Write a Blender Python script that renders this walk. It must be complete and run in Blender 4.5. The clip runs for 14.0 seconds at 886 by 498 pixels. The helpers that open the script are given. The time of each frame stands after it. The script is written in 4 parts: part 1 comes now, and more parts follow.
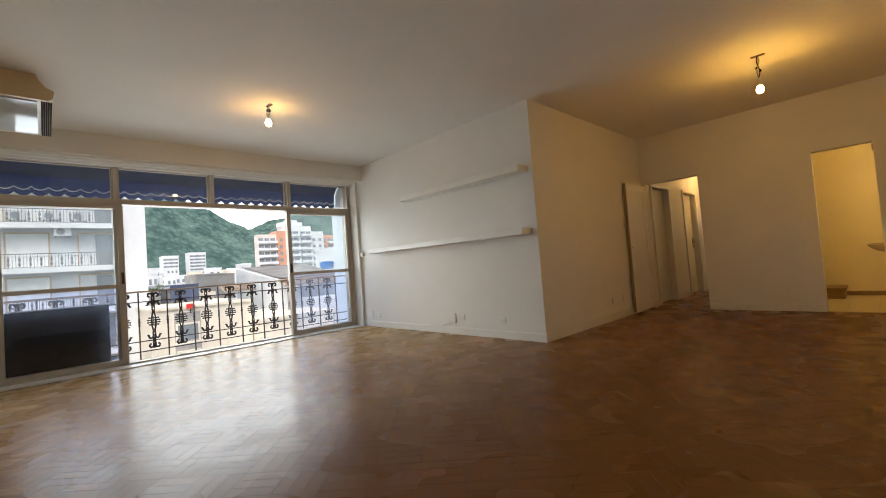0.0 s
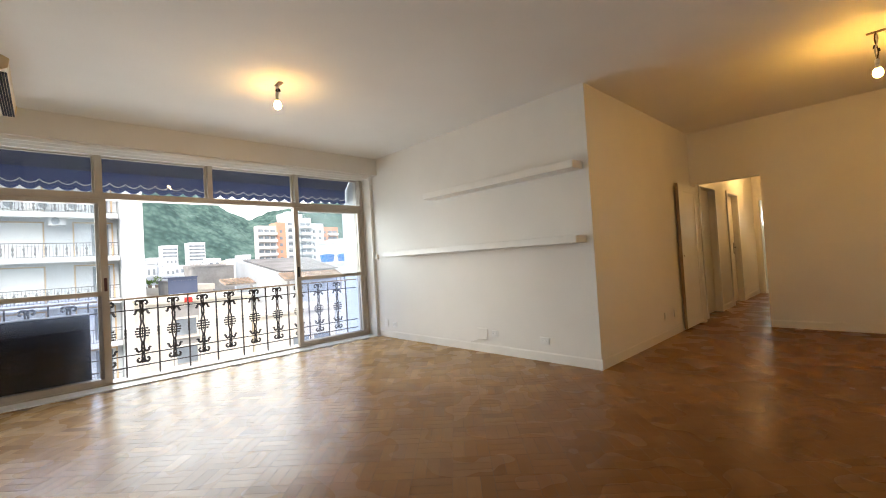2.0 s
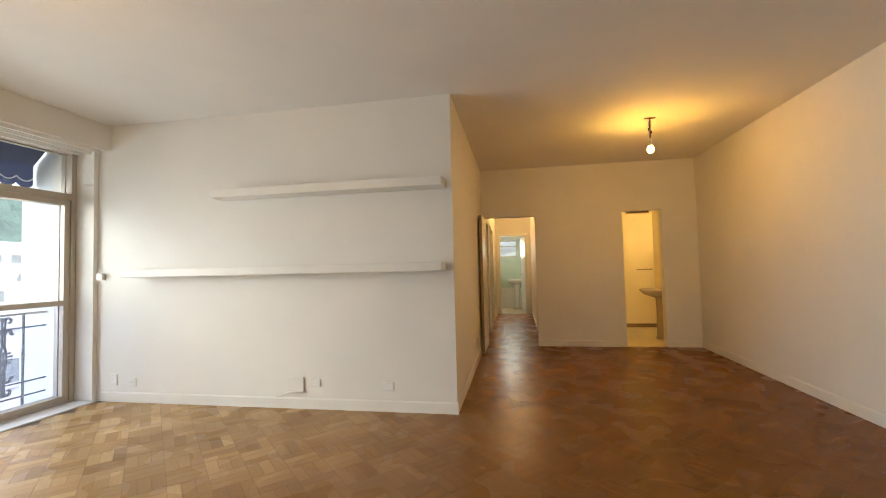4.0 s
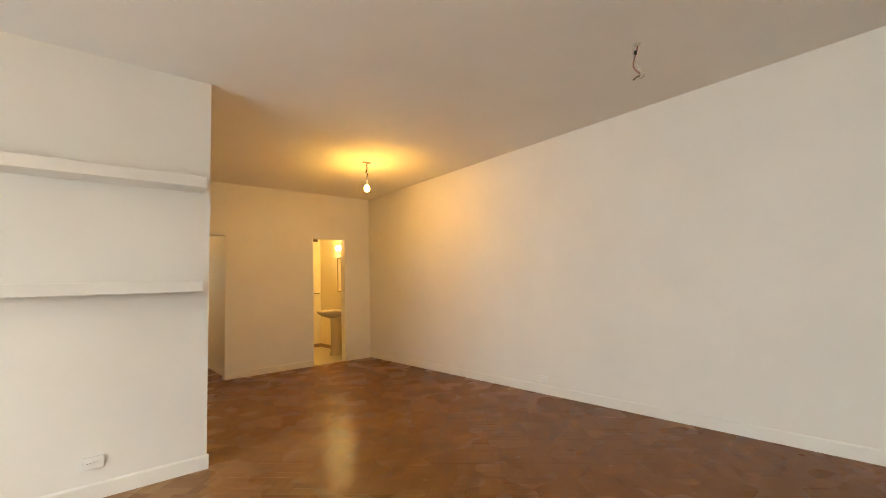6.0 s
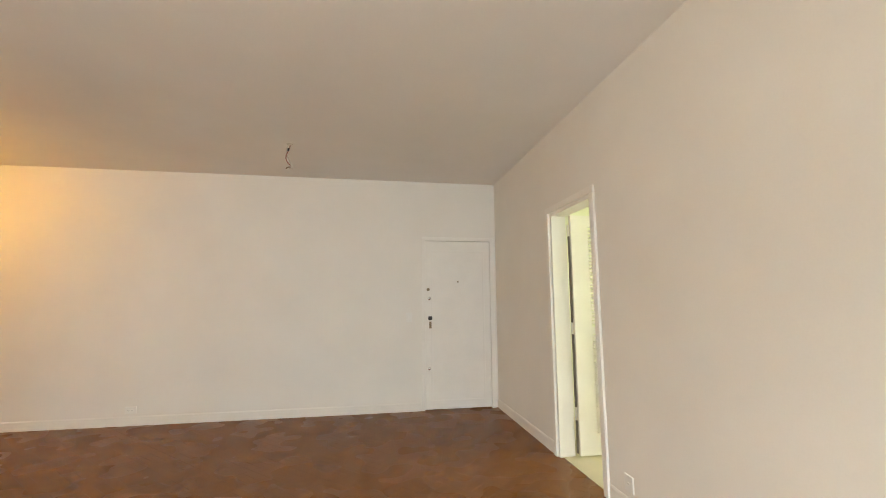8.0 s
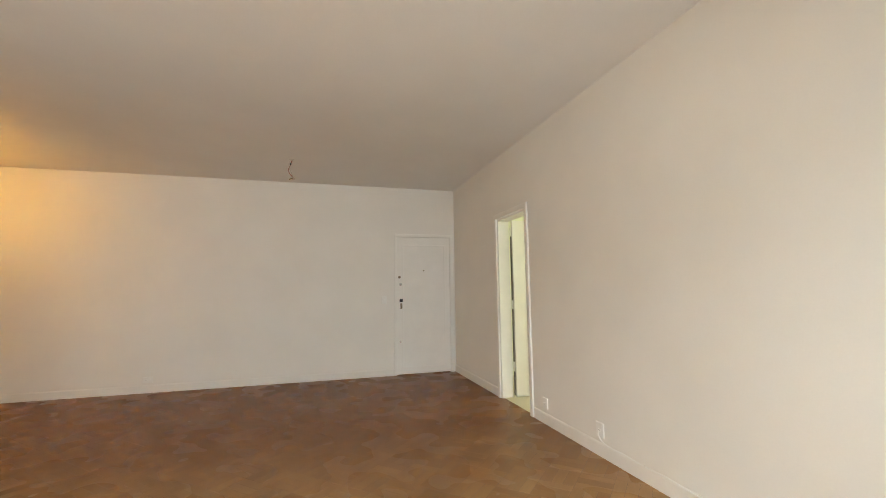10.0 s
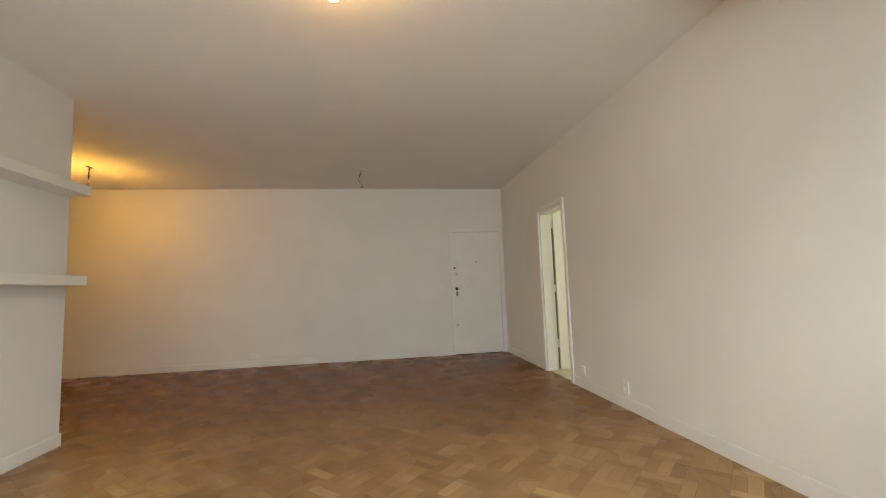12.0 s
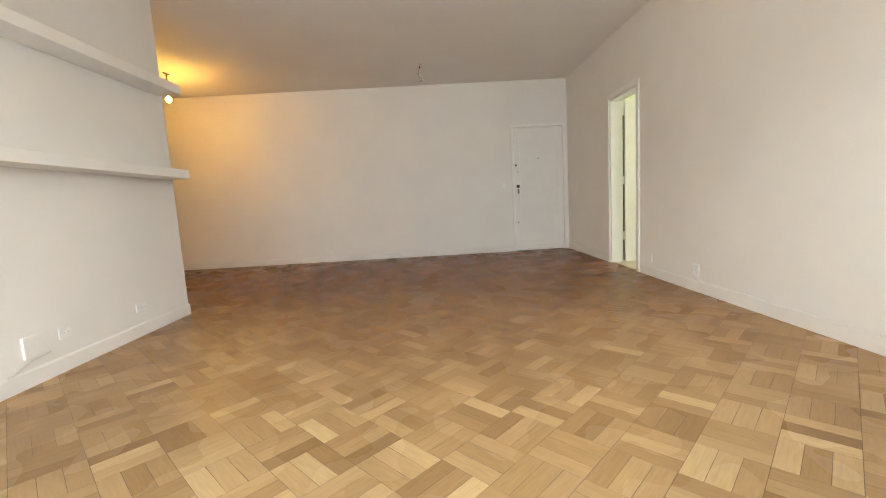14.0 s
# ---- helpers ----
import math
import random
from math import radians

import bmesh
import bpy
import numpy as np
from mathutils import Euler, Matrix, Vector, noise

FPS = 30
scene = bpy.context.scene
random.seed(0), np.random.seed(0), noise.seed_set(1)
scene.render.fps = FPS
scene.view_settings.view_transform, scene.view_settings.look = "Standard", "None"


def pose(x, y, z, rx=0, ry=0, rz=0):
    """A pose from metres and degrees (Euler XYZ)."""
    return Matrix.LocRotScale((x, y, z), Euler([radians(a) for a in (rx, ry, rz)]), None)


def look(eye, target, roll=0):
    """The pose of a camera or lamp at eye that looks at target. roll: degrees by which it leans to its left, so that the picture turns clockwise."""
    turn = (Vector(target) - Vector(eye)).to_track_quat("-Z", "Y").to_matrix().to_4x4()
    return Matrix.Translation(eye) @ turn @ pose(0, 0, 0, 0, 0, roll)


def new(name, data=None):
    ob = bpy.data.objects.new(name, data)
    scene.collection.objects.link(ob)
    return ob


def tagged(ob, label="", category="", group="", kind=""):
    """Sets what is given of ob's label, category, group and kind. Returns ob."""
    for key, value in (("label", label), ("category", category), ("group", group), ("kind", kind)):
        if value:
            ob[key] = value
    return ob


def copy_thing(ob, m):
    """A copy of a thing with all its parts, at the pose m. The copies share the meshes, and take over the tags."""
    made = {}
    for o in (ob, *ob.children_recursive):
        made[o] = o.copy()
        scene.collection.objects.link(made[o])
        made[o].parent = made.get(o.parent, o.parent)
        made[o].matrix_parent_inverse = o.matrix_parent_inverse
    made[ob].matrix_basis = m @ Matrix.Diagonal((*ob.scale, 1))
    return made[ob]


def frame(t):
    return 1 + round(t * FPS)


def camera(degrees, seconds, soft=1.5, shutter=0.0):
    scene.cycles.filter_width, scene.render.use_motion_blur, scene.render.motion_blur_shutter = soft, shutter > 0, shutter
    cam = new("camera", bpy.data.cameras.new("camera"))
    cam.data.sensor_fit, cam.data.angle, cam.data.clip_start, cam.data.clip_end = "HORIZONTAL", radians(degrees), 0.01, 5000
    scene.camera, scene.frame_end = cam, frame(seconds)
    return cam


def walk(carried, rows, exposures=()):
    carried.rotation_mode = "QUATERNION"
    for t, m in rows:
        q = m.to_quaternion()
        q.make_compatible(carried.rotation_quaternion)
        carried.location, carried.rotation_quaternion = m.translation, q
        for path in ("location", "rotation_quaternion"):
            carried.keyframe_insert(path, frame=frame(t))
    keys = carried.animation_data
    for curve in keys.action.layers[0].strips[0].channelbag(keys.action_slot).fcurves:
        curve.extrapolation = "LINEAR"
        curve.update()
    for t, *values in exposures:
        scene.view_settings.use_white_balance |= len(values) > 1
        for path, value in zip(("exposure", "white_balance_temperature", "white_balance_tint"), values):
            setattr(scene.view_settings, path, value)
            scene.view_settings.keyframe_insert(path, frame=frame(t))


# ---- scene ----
cam = camera(93.2, 14.0, 1.0)

PATH = [
    (0, (7.503, 0.546, 0.98), (6.057, 1.925, 1.058), -4.3),
    (0.5, (7.466, 0.569, 0.963), (6.039, 1.97, 0.973), -4.2),
    (1, (7.289, 0.615, 1.101), (5.861, 2.015, 1.119), -3.1),
    (1.5, (7.044, 0.711, 1.143), (5.606, 2.1, 1.182), -3.3),
    (2, (6.709, 0.784, 1.187), (5.262, 2.164, 1.235), -3.4),
    (2.5, (6.35, 0.769, 1.241), (4.956, 2.201, 1.314), -2.1),
    (3, (5.986, 0.84, 1.256), (4.711, 2.377, 1.349), -2.3),
    (3.5, (5.636, 0.922, 1.269), (4.727, 2.701, 1.356), -1.6),
    (4, (5.29, 1.024, 1.301), (4.945, 2.992, 1.386), -1.4),
    (4.2, (5.137, 1.085, 1.334), (5.014, 3.079, 1.414), -1.1),
    (6.3, (3.806, 1.26, 1.263), (5.301, 2.576, 1.442), -2.0),
    (6.5, (3.649, 1.302, 1.275), (5.272, 2.456, 1.454), -1.8),
    (7, (3.333, 1.365, 1.284), (5.213, 2.017, 1.489), -0.8),
    (7.5, (3.033, 1.457, 1.335), (5.017, 1.55, 1.568), -0.6),
    (8, (2.715, 1.602, 1.318), (4.671, 1.267, 1.569), -0.4),
    (8.5, (2.328, 1.705, 1.292), (4.273, 1.323, 1.561), 0.7),
    (9, (2.038, 1.864, 1.252), (3.968, 1.416, 1.523), -0.3),
    (9.2, (1.943, 1.928, 1.258), (3.863, 1.431, 1.516), -0.9),
    (11.3, (1.072, 2.076, 1.201), (2.982, 1.508, 1.376), -0.9),
    (11.5, (0.983, 2.074, 1.176), (2.918, 1.6, 1.361), -1.1),
    (12, (0.848, 2.169, 1.147), (2.817, 1.87, 1.33), -2.1),
    (12.5, (0.737, 2.335, 1.121), (2.722, 2.157, 1.287), -2.4),
    (13, (0.707, 2.351, 1.035), (2.701, 2.259, 1.166), -2.7),
    (13.5, (0.716, 2.348, 0.93), (2.712, 2.298, 0.819), -2.9),
    (14, (0.753, 2.337, 0.942), (2.74, 2.304, 0.714), -3.2),
]
EXPOSURES = [(0.0, 1.07, 6720, 10), (0.5, 1.08, 6720, 10), (1.0, 1.14, 6700, 10), (1.5, 1.2, 6700, 10), (2.0, 1.59, 6690, 10), (2.5, 1.66, 6680, 10), (3.0, 1.67, 6690, 10), (3.5, 1.52, 6750, 10), (4.0, 1.85, 6900, 10), (6.5, 2.28, 7000, 10), (9.2, 2.2, 6950, 10), (11.5, 1.54, 6900, 10), (12.0, 1.59, 6880, 10), (13.0, 1.8, 6780, 10), (14.0, 2.06, 6650, 10)]
SKY, SUN, WINDOW_W, KITCHEN_W, FARBATH_W, BULB_E, SHADE_E = 0.13, 1.05, 55.0, 8.0, 3.5, 176.0, 62.0

walk(cam, [(t, look(eye, target, roll)) for t, eye, target, roll in PATH], EXPOSURES)

# ---- world, sun and large lights ----
world = bpy.data.worlds.new("overcast_sky")
scene.world = world
world.use_nodes = True
wn = world.node_tree.nodes
sky = wn.new("ShaderNodeTexSky")
sky.sky_type = 'NISHITA'
sky.sun_disc = False
sky.sun_elevation = radians(55)
sky.sun_rotation = radians(129)
sky.dust_density = 4.0
sky.air_density = 0.8
wn["Background"].inputs["Strength"].default_value = SKY
world.node_tree.links.new(sky.outputs[0], wn["Background"].inputs["Color"])


def lamp(name, kind, m, energy, color, **sizes):
    data = bpy.data.lights.new(name, kind)
    data.energy, data.color = energy, color
    if kind == 'AREA':
        data.shape = 'RECTANGLE'
        data.size, data.size_y = sizes["size"], sizes["size_y"]
    elif kind == 'SUN':
        data.angle = sizes["angle"]
    else:
        data.shadow_soft_size = sizes["radius"]
    ob = new(name, data)
    ob.matrix_world = m
    return ob


lamp("sun", 'SUN', look((0, 0, 0), (-0.68, 0.55, -0.9)), SUN, (1.0, 0.97, 0.93), angle=radians(60))
# daylight of the wide balcony window and an unseen, added kitchen window
lamp("window_daylight", 'AREA', look((-1.00, 2.4, 1.55), (2.0, 2.4, 0.75)), WINDOW_W, (0.805, 0.915, 1.0), size=4.2, size_y=2.6).data.spread = radians(150)
lamp("kitchen_daylight", 'AREA', look((5.4, -2.28, 1.7), (5.9, -0.5, 1.3)), KITCHEN_W, (0.95, 1.0, 0.74), size=0.9, size_y=1.0)
lamp("far_bathroom_daylight", 'AREA', look((5.0, 13.98, 1.78), (5.1, 12.0, 0.9)), FARBATH_W, (1.0, 1.0, 0.86), size=0.5, size_y=0.44)


# ---- materials ----
def material(name, color, rough=0.5, metal=0.0, var=0.06, scale=8.0, grain=60.0, bump=0.05, second=None, stretch=(1, 1, 1), spec=0.5):
    """A surface with large soft variation, fine grain and fine relief."""
    m = bpy.data.materials.new(name)
    m.use_nodes = True
    n, l = m.node_tree.nodes, m.node_tree.links
    b = n["Principled BSDF"]
    b.inputs["Roughness"].default_value = rough
    b.inputs["Metallic"].default_value = metal
    b.inputs["Specular IOR Level"].default_value = spec
    co = n.new("ShaderNodeTexCoord")
    mp = n.new("ShaderNodeMapping")
    mp.inputs["Scale"].default_value = stretch
    l.new(co.outputs["Object"], mp.inputs["Vector"])
    big, fine = n.new("ShaderNodeTexNoise"), n.new("ShaderNodeTexNoise")
    big.inputs["Scale"].default_value, big.inputs["Detail"].default_value = scale, 4
    fine.inputs["Scale"].default_value, fine.inputs["Detail"].default_value = grain, 5
    l.new(mp.outputs[0], big.inputs["Vector"])
    l.new(mp.outputs[0], fine.inputs["Vector"])
    add = n.new("ShaderNodeMath")
    add.operation = 'MULTIPLY_ADD'
    add.inputs[1].default_value = 0.35
    l.new(fine.outputs["Fac"], add.inputs[0])
    l.new(big.outputs["Fac"], add.inputs[2])
    ramp = n.new("ShaderNodeValToRGB")
    lo = [c * (1 - var) for c in color]
    hi = second or [min(1, c * (1 + var)) for c in color]
    ramp.color_ramp.elements[0].position, ramp.color_ramp.elements[1].position = 0.45, 0.9
    ramp.color_ramp.elements[0].color, ramp.color_ramp.elements[1].color = (*lo, 1), (*hi, 1)
    l.new(add.outputs[0], ramp.inputs[0])
    l.new(ramp.outputs[0], b.inputs["Base Color"])
    if bump:
        bp = n.new("ShaderNodeBump")
        bp.inputs["Strength"].default_value, bp.inputs["Distance"].default_value = bump, 0.01
        l.new(add.outputs[0], bp.inputs["Height"])
        l.new(bp.outputs[0], b.inputs["Normal"])
    rr = n.new("ShaderNodeMapRange")
    rr.inputs[3].default_value, rr.inputs[4].default_value = rough * 0.85, min(1, rough * 1.15)
    l.new(fine.outputs["Fac"], rr.inputs[0])
    l.new(rr.outputs[0], b.inputs["Roughness"])
    return m


def wood_strips(name, per_object):
    """Old varnished parquet: every strip with a tone of its own, grain along it, worn varnish, and daylight falloff in
    the colour.
    """
    m = bpy.data.materials.new(name)
    m.use_nodes = True
    n, l = m.node_tree.nodes, m.node_tree.links
    n.remove(n["Principled BSDF"])
    if per_object:
        rnd = n.new("ShaderNodeObjectInfo").outputs["Random"]
    else:
        rnd = n.new("ShaderNodeNewGeometry").outputs["Random Per Island"]
    geo = n.new("ShaderNodeNewGeometry")
    uv = n.new("ShaderNodeUVMap")
    uv.uv_map = "UVMap"
    shift = n.new("ShaderNodeVectorMath")
    shift.operation = 'MULTIPLY_ADD'
    comb = n.new("ShaderNodeCombineXYZ")
    for k in (0, 1, 2):
        l.new(rnd, comb.inputs[k])
    shift.inputs[1].default_value = (40, 60, 80)
    l.new(comb.outputs[0], shift.inputs[0])
    l.new(uv.outputs[0], shift.inputs[2])
    mp = n.new("ShaderNodeMapping")
    mp.inputs["Scale"].default_value = (10, 90, 1)
    l.new(shift.outputs[0], mp.inputs["Vector"])
    grain = n.new("ShaderNodeTexNoise")
    grain.inputs["Scale"].default_value, grain.inputs["Detail"].default_value = 1.0, 6
    l.new(mp.outputs[0], grain.inputs["Vector"])
    tone = n.new("ShaderNodeValToRGB")
    els = tone.color_ramp.elements
    els[0].position, els[0].color = 0.0, (0.290, 0.166, 0.069, 1)
    els[1].position, els[1].color = 1.0, (0.640, 0.445, 0.220, 1)
    for p, c in ((0.15, (0.375, 0.224, 0.096)), (0.55, (0.450, 0.284, 0.128)), (0.88, (0.525, 0.345, 0.163))):
        e = els.new(p)
        e.color = (*c, 1)
    l.new(rnd, tone.inputs[0])
    big = n.new("ShaderNodeTexNoise")
    big.inputs["Scale"].default_value, big.inputs["Detail"].default_value = 0.9, 3
    l.new(geo.outputs["Position"], big.inputs["Vector"])
    k1 = n.new("ShaderNodeMapRange")
    k1.inputs[1].default_value, k1.inputs[2].default_value = 0.3, 0.7
    k1.inputs[3].default_value, k1.inputs[4].default_value = 0.91, 1.07
    l.new(grain.outputs["Fac"], k1.inputs[0])
    k2 = n.new("ShaderNodeMapRange")
    k2.inputs[1].default_value, k2.inputs[2].default_value = 0.3, 0.7
    k2.inputs[3].default_value, k2.inputs[4].default_value = 0.88, 1.12
    l.new(big.outputs["Fac"], k2.inputs[0])
    mul = n.new("ShaderNodeMath")
    mul.operation = 'MULTIPLY'
    l.new(k1.outputs[0], mul.inputs[0])
    l.new(k2.outputs[0], mul.inputs[1])
    sc = n.new("ShaderNodeVectorMath")
    sc.operation = 'SCALE'
    l.new(tone.outputs[0], sc.inputs[0])
    l.new(mul.outputs[0], sc.inputs["Scale"])
    # daylight falloff put into the colour: strips darken and redden away from the balcony
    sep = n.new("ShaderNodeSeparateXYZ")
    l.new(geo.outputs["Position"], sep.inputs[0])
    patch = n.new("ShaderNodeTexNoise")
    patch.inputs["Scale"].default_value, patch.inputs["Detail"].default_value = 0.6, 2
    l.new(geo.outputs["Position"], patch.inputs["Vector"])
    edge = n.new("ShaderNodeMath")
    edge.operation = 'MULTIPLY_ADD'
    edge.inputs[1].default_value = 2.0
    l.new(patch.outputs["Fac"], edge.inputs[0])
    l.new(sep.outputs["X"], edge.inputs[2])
    falloff = n.new("ShaderNodeMapRange")
    falloff.inputs[1].default_value, falloff.inputs[2].default_value = 3.3, 6.9
    falloff.inputs[4].default_value = 1.0
    l.new(edge.outputs[0], falloff.inputs[0])
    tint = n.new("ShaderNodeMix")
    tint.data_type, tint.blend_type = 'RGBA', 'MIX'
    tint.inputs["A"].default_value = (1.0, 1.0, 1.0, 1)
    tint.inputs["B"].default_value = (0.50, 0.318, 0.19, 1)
    l.new(falloff.outputs[0], tint.inputs["Factor"])
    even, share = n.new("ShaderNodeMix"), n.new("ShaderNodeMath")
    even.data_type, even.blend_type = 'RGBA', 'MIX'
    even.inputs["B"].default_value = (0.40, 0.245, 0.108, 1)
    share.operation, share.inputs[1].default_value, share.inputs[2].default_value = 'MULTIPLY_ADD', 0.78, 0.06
    l.new(falloff.outputs[0], share.inputs[0])
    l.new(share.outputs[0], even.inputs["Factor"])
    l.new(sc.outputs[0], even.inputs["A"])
    layered = n.new("ShaderNodeMix")
    layered.data_type, layered.blend_type = 'RGBA', 'MULTIPLY'
    layered.inputs["Factor"].default_value = 1.0
    l.new(even.outputs["Result"], layered.inputs["A"])
    l.new(tint.outputs["Result"], layered.inputs["B"])
    worn = n.new("ShaderNodeTexNoise")
    worn.inputs["Scale"].default_value, worn.inputs["Detail"].default_value = 3.0, 1
    l.new(geo.outputs["Position"], worn.inputs["Vector"])
    r = n.new("ShaderNodeMapRange")
    r.inputs[1].default_value, r.inputs[2].default_value = 0.3, 0.7
    r.inputs[3].default_value, r.inputs[4].default_value = 0.24, 0.30
    l.new(worn.outputs["Fac"], r.inputs[0])
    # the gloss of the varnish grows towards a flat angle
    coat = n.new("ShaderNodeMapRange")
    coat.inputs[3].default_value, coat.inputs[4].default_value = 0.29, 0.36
    l.new(falloff.outputs[0], coat.inputs[0])
    lw, pw, amount = n.new("ShaderNodeLayerWeight"), n.new("ShaderNodeMath"), n.new("ShaderNodeMath")
    pw.operation, pw.inputs[1].default_value = 'POWER', 3.5
    amount.operation, amount.inputs[2].default_value = 'MULTIPLY_ADD', 0.012
    l.new(lw.outputs["Facing"], pw.inputs[0])
    l.new(pw.outputs[0], amount.inputs[0])
    l.new(coat.outputs[0], amount.inputs[1])
    wood, varnish, mix = n.new("ShaderNodeBsdfDiffuse"), n.new("ShaderNodeBsdfGlossy"), n.new("ShaderNodeMixShader")
    l.new(layered.outputs["Result"], wood.inputs["Color"])
    varnish.distribution = 'GGX'
    varnish.inputs["Color"].default_value = (0.95, 0.98, 1, 1)
    l.new(r.outputs[0], varnish.inputs["Roughness"])
    l.new(amount.outputs[0], mix.inputs[0])
    l.new(wood.outputs[0], mix.inputs[1])
    l.new(varnish.outputs[0], mix.inputs[2])
    l.new(mix.outputs[0], n["Material Output"].inputs[0])
    return m


def glass(name, tint=(0.975, 0.985, 0.985), haze=(0.008, 0.026), haze_color=(0.78, 0.88, 0.95)):
    """Slightly hazy window glass: see-through, with a veil mixed in and gloss that grows towards a flat angle."""
    m = bpy.data.materials.new(name)
    m.use_nodes = True
    n, l = m.node_tree.nodes, m.node_tree.links
    n.remove(n["Principled BSDF"])
    tr, gl, mix = n.new("ShaderNodeBsdfTransparent"), n.new("ShaderNodeBsdfGlossy"), n.new("ShaderNodeMixShader")
    lw, pw, ma = n.new("ShaderNodeLayerWeight"), n.new("ShaderNodeMath"), n.new("ShaderNodeMath")
    tr.inputs[0].default_value = (*tint, 1)
    gl.inputs["Roughness"].default_value = 0.0
    pw.operation, pw.inputs[1].default_value = 'POWER', 4.0
    ma.operation, ma.inputs[1].default_value, ma.inputs[2].default_value = 'MULTIPLY_ADD', 0.45, 0.025
    l.new(lw.outputs["Facing"], pw.inputs[0])
    l.new(pw.outputs[0], ma.inputs[0])
    l.new(ma.outputs[0], mix.inputs[0])
    l.new(tr.outputs[0], mix.inputs[1])
    l.new(gl.outputs[0], mix.inputs[2])
    # haze over the view is mixed into the panes as a translucent veil
    veil, layered = n.new("ShaderNodeBsdfTranslucent"), n.new("ShaderNodeMixShader")
    mottle, amount = n.new("ShaderNodeTexNoise"), n.new("ShaderNodeMapRange")
    mottle.inputs["Scale"].default_value, mottle.inputs["Detail"].default_value = 2.5, 5
    amount.inputs[1].default_value, amount.inputs[2].default_value = 0.3, 0.7
    amount.inputs[3].default_value, amount.inputs[4].default_value = haze
    veil.inputs[0].default_value = (*haze_color, 1)
    l.new(mottle.outputs["Fac"], amount.inputs[0])
    l.new(amount.outputs[0], layered.inputs[0])
    l.new(mix.outputs[0], layered.inputs[1])
    l.new(veil.outputs[0], layered.inputs[2])
    l.new(layered.outputs[0], n["Material Output"].inputs[0])
    return m


def glow(name, color, strength):
    m = bpy.data.materials.new(name)
    m.use_nodes = True
    b = m.node_tree.nodes["Principled BSDF"]
    b.inputs["Base Color"].default_value = (0.9, 0.88, 0.8, 1)
    b.inputs["Emission Color"].default_value = (*color, 1)
    b.inputs["Emission Strength"].default_value = strength
    return m


def forest():
    """Dense woods from afar: shade between rounded crowns and distant haze painted into greens that drift from stand to
    stand.
    """
    m = bpy.data.materials.new("forest_canopy")
    m.use_nodes = True
    n, l = m.node_tree.nodes, m.node_tree.links
    b = n["Principled BSDF"]
    b.inputs["Roughness"].default_value, b.inputs["Specular IOR Level"].default_value = 0.9, 0.1
    co = n.new("ShaderNodeTexCoord")
    crown, stand = n.new("ShaderNodeTexVoronoi"), n.new("ShaderNodeTexNoise")
    crown.inputs["Scale"].default_value, stand.inputs["Scale"].default_value = 0.13, 0.03
    stand.inputs["Detail"].default_value = 6
    l.new(co.outputs["Object"], crown.inputs["Vector"])
    l.new(co.outputs["Object"], stand.inputs["Vector"])
    add = n.new("ShaderNodeMath")
    add.operation, add.inputs[1].default_value = 'MULTIPLY_ADD', -0.42
    l.new(crown.outputs["Distance"], add.inputs[0])
    l.new(stand.outputs["Fac"], add.inputs[2])
    tone = n.new("ShaderNodeValToRGB")
    els = tone.color_ramp.elements
    els[0].position, els[0].color = 0.0, (0.036, 0.070, 0.062, 1)
    els[1].position, els[1].color = 0.5, (0.118, 0.190, 0.162, 1)
    els.new(0.22).color = (0.060, 0.110, 0.096, 1)
    l.new(add.outputs[0], tone.inputs[0])
    l.new(tone.outputs[0], b.inputs["Base Color"])
    return m


PAINT = material("white_wall_paint", (0.78, 0.755, 0.70), 0.62, var=0.03, scale=1.6, grain=90, bump=0.06)
CEIL = material("white_ceiling_paint", (0.82, 0.793, 0.75), 0.8, var=0.03, scale=1.2, grain=70, bump=0.04)
GLOSS = material("white_gloss_paint", (0.80, 0.78, 0.73), 0.34, var=0.03, scale=4, grain=50, bump=0.05)
SKIRT = material("white_skirting_paint", (0.775, 0.75, 0.695), 0.62, var=0.04, scale=3, grain=60, bump=0.05)
CREAM = material("cream_wall_paint", (0.80, 0.71, 0.52), 0.55, var=0.03, scale=2, grain=80, bump=0.05)
KITCHEN = material("pale_green_paint", (0.78, 0.80, 0.62), 0.5, var=0.03, scale=2, grain=80, bump=0.05)
ALU = material("anodised_aluminium", (0.47, 0.415, 0.345), 0.5, 0.3, var=0.08, scale=3, grain=200, bump=0.02, stretch=(1, 1, 0.1))
GAPSHADE = material("hinge_gap_shade", (0.16, 0.14, 0.12), 0.5, 0.5, var=0.1, scale=5)
IRON = material("painted_wrought_iron", (0.055, 0.05, 0.052), 0.5, 0.3, var=0.25, scale=20, grain=120, bump=0.3)
HANDRAIL = material("varnished_handrail_wood", (0.33, 0.23, 0.14), 0.45, var=0.2, scale=3, grain=30, stretch=(8, 0.6, 8))
MARBLE = material("white_marble_sill", (0.80, 0.79, 0.77), 0.25, var=0.08, scale=3, grain=18, bump=0.0)
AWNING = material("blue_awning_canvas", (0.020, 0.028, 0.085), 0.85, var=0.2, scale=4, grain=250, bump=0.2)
AWNTRIM = material("white_awning_braid", (0.75, 0.77, 0.82), 0.8, var=0.05)
# yellow-brown mixes aged plastic with the lamplight and shade on the unit
PLASTIC = material("aged_lamplit_plastic", (0.62, 0.46, 0.25), 0.35, var=0.06, scale=5, grain=40, bump=0.02)
PLATE = material("white_outlet_plastic", (0.80, 0.79, 0.75), 0.42, var=0.03, scale=20, bump=0.0)
BLACK = material("black_plastic", (0.012, 0.012, 0.014), 0.3, var=0.3, scale=6, bump=0.02)
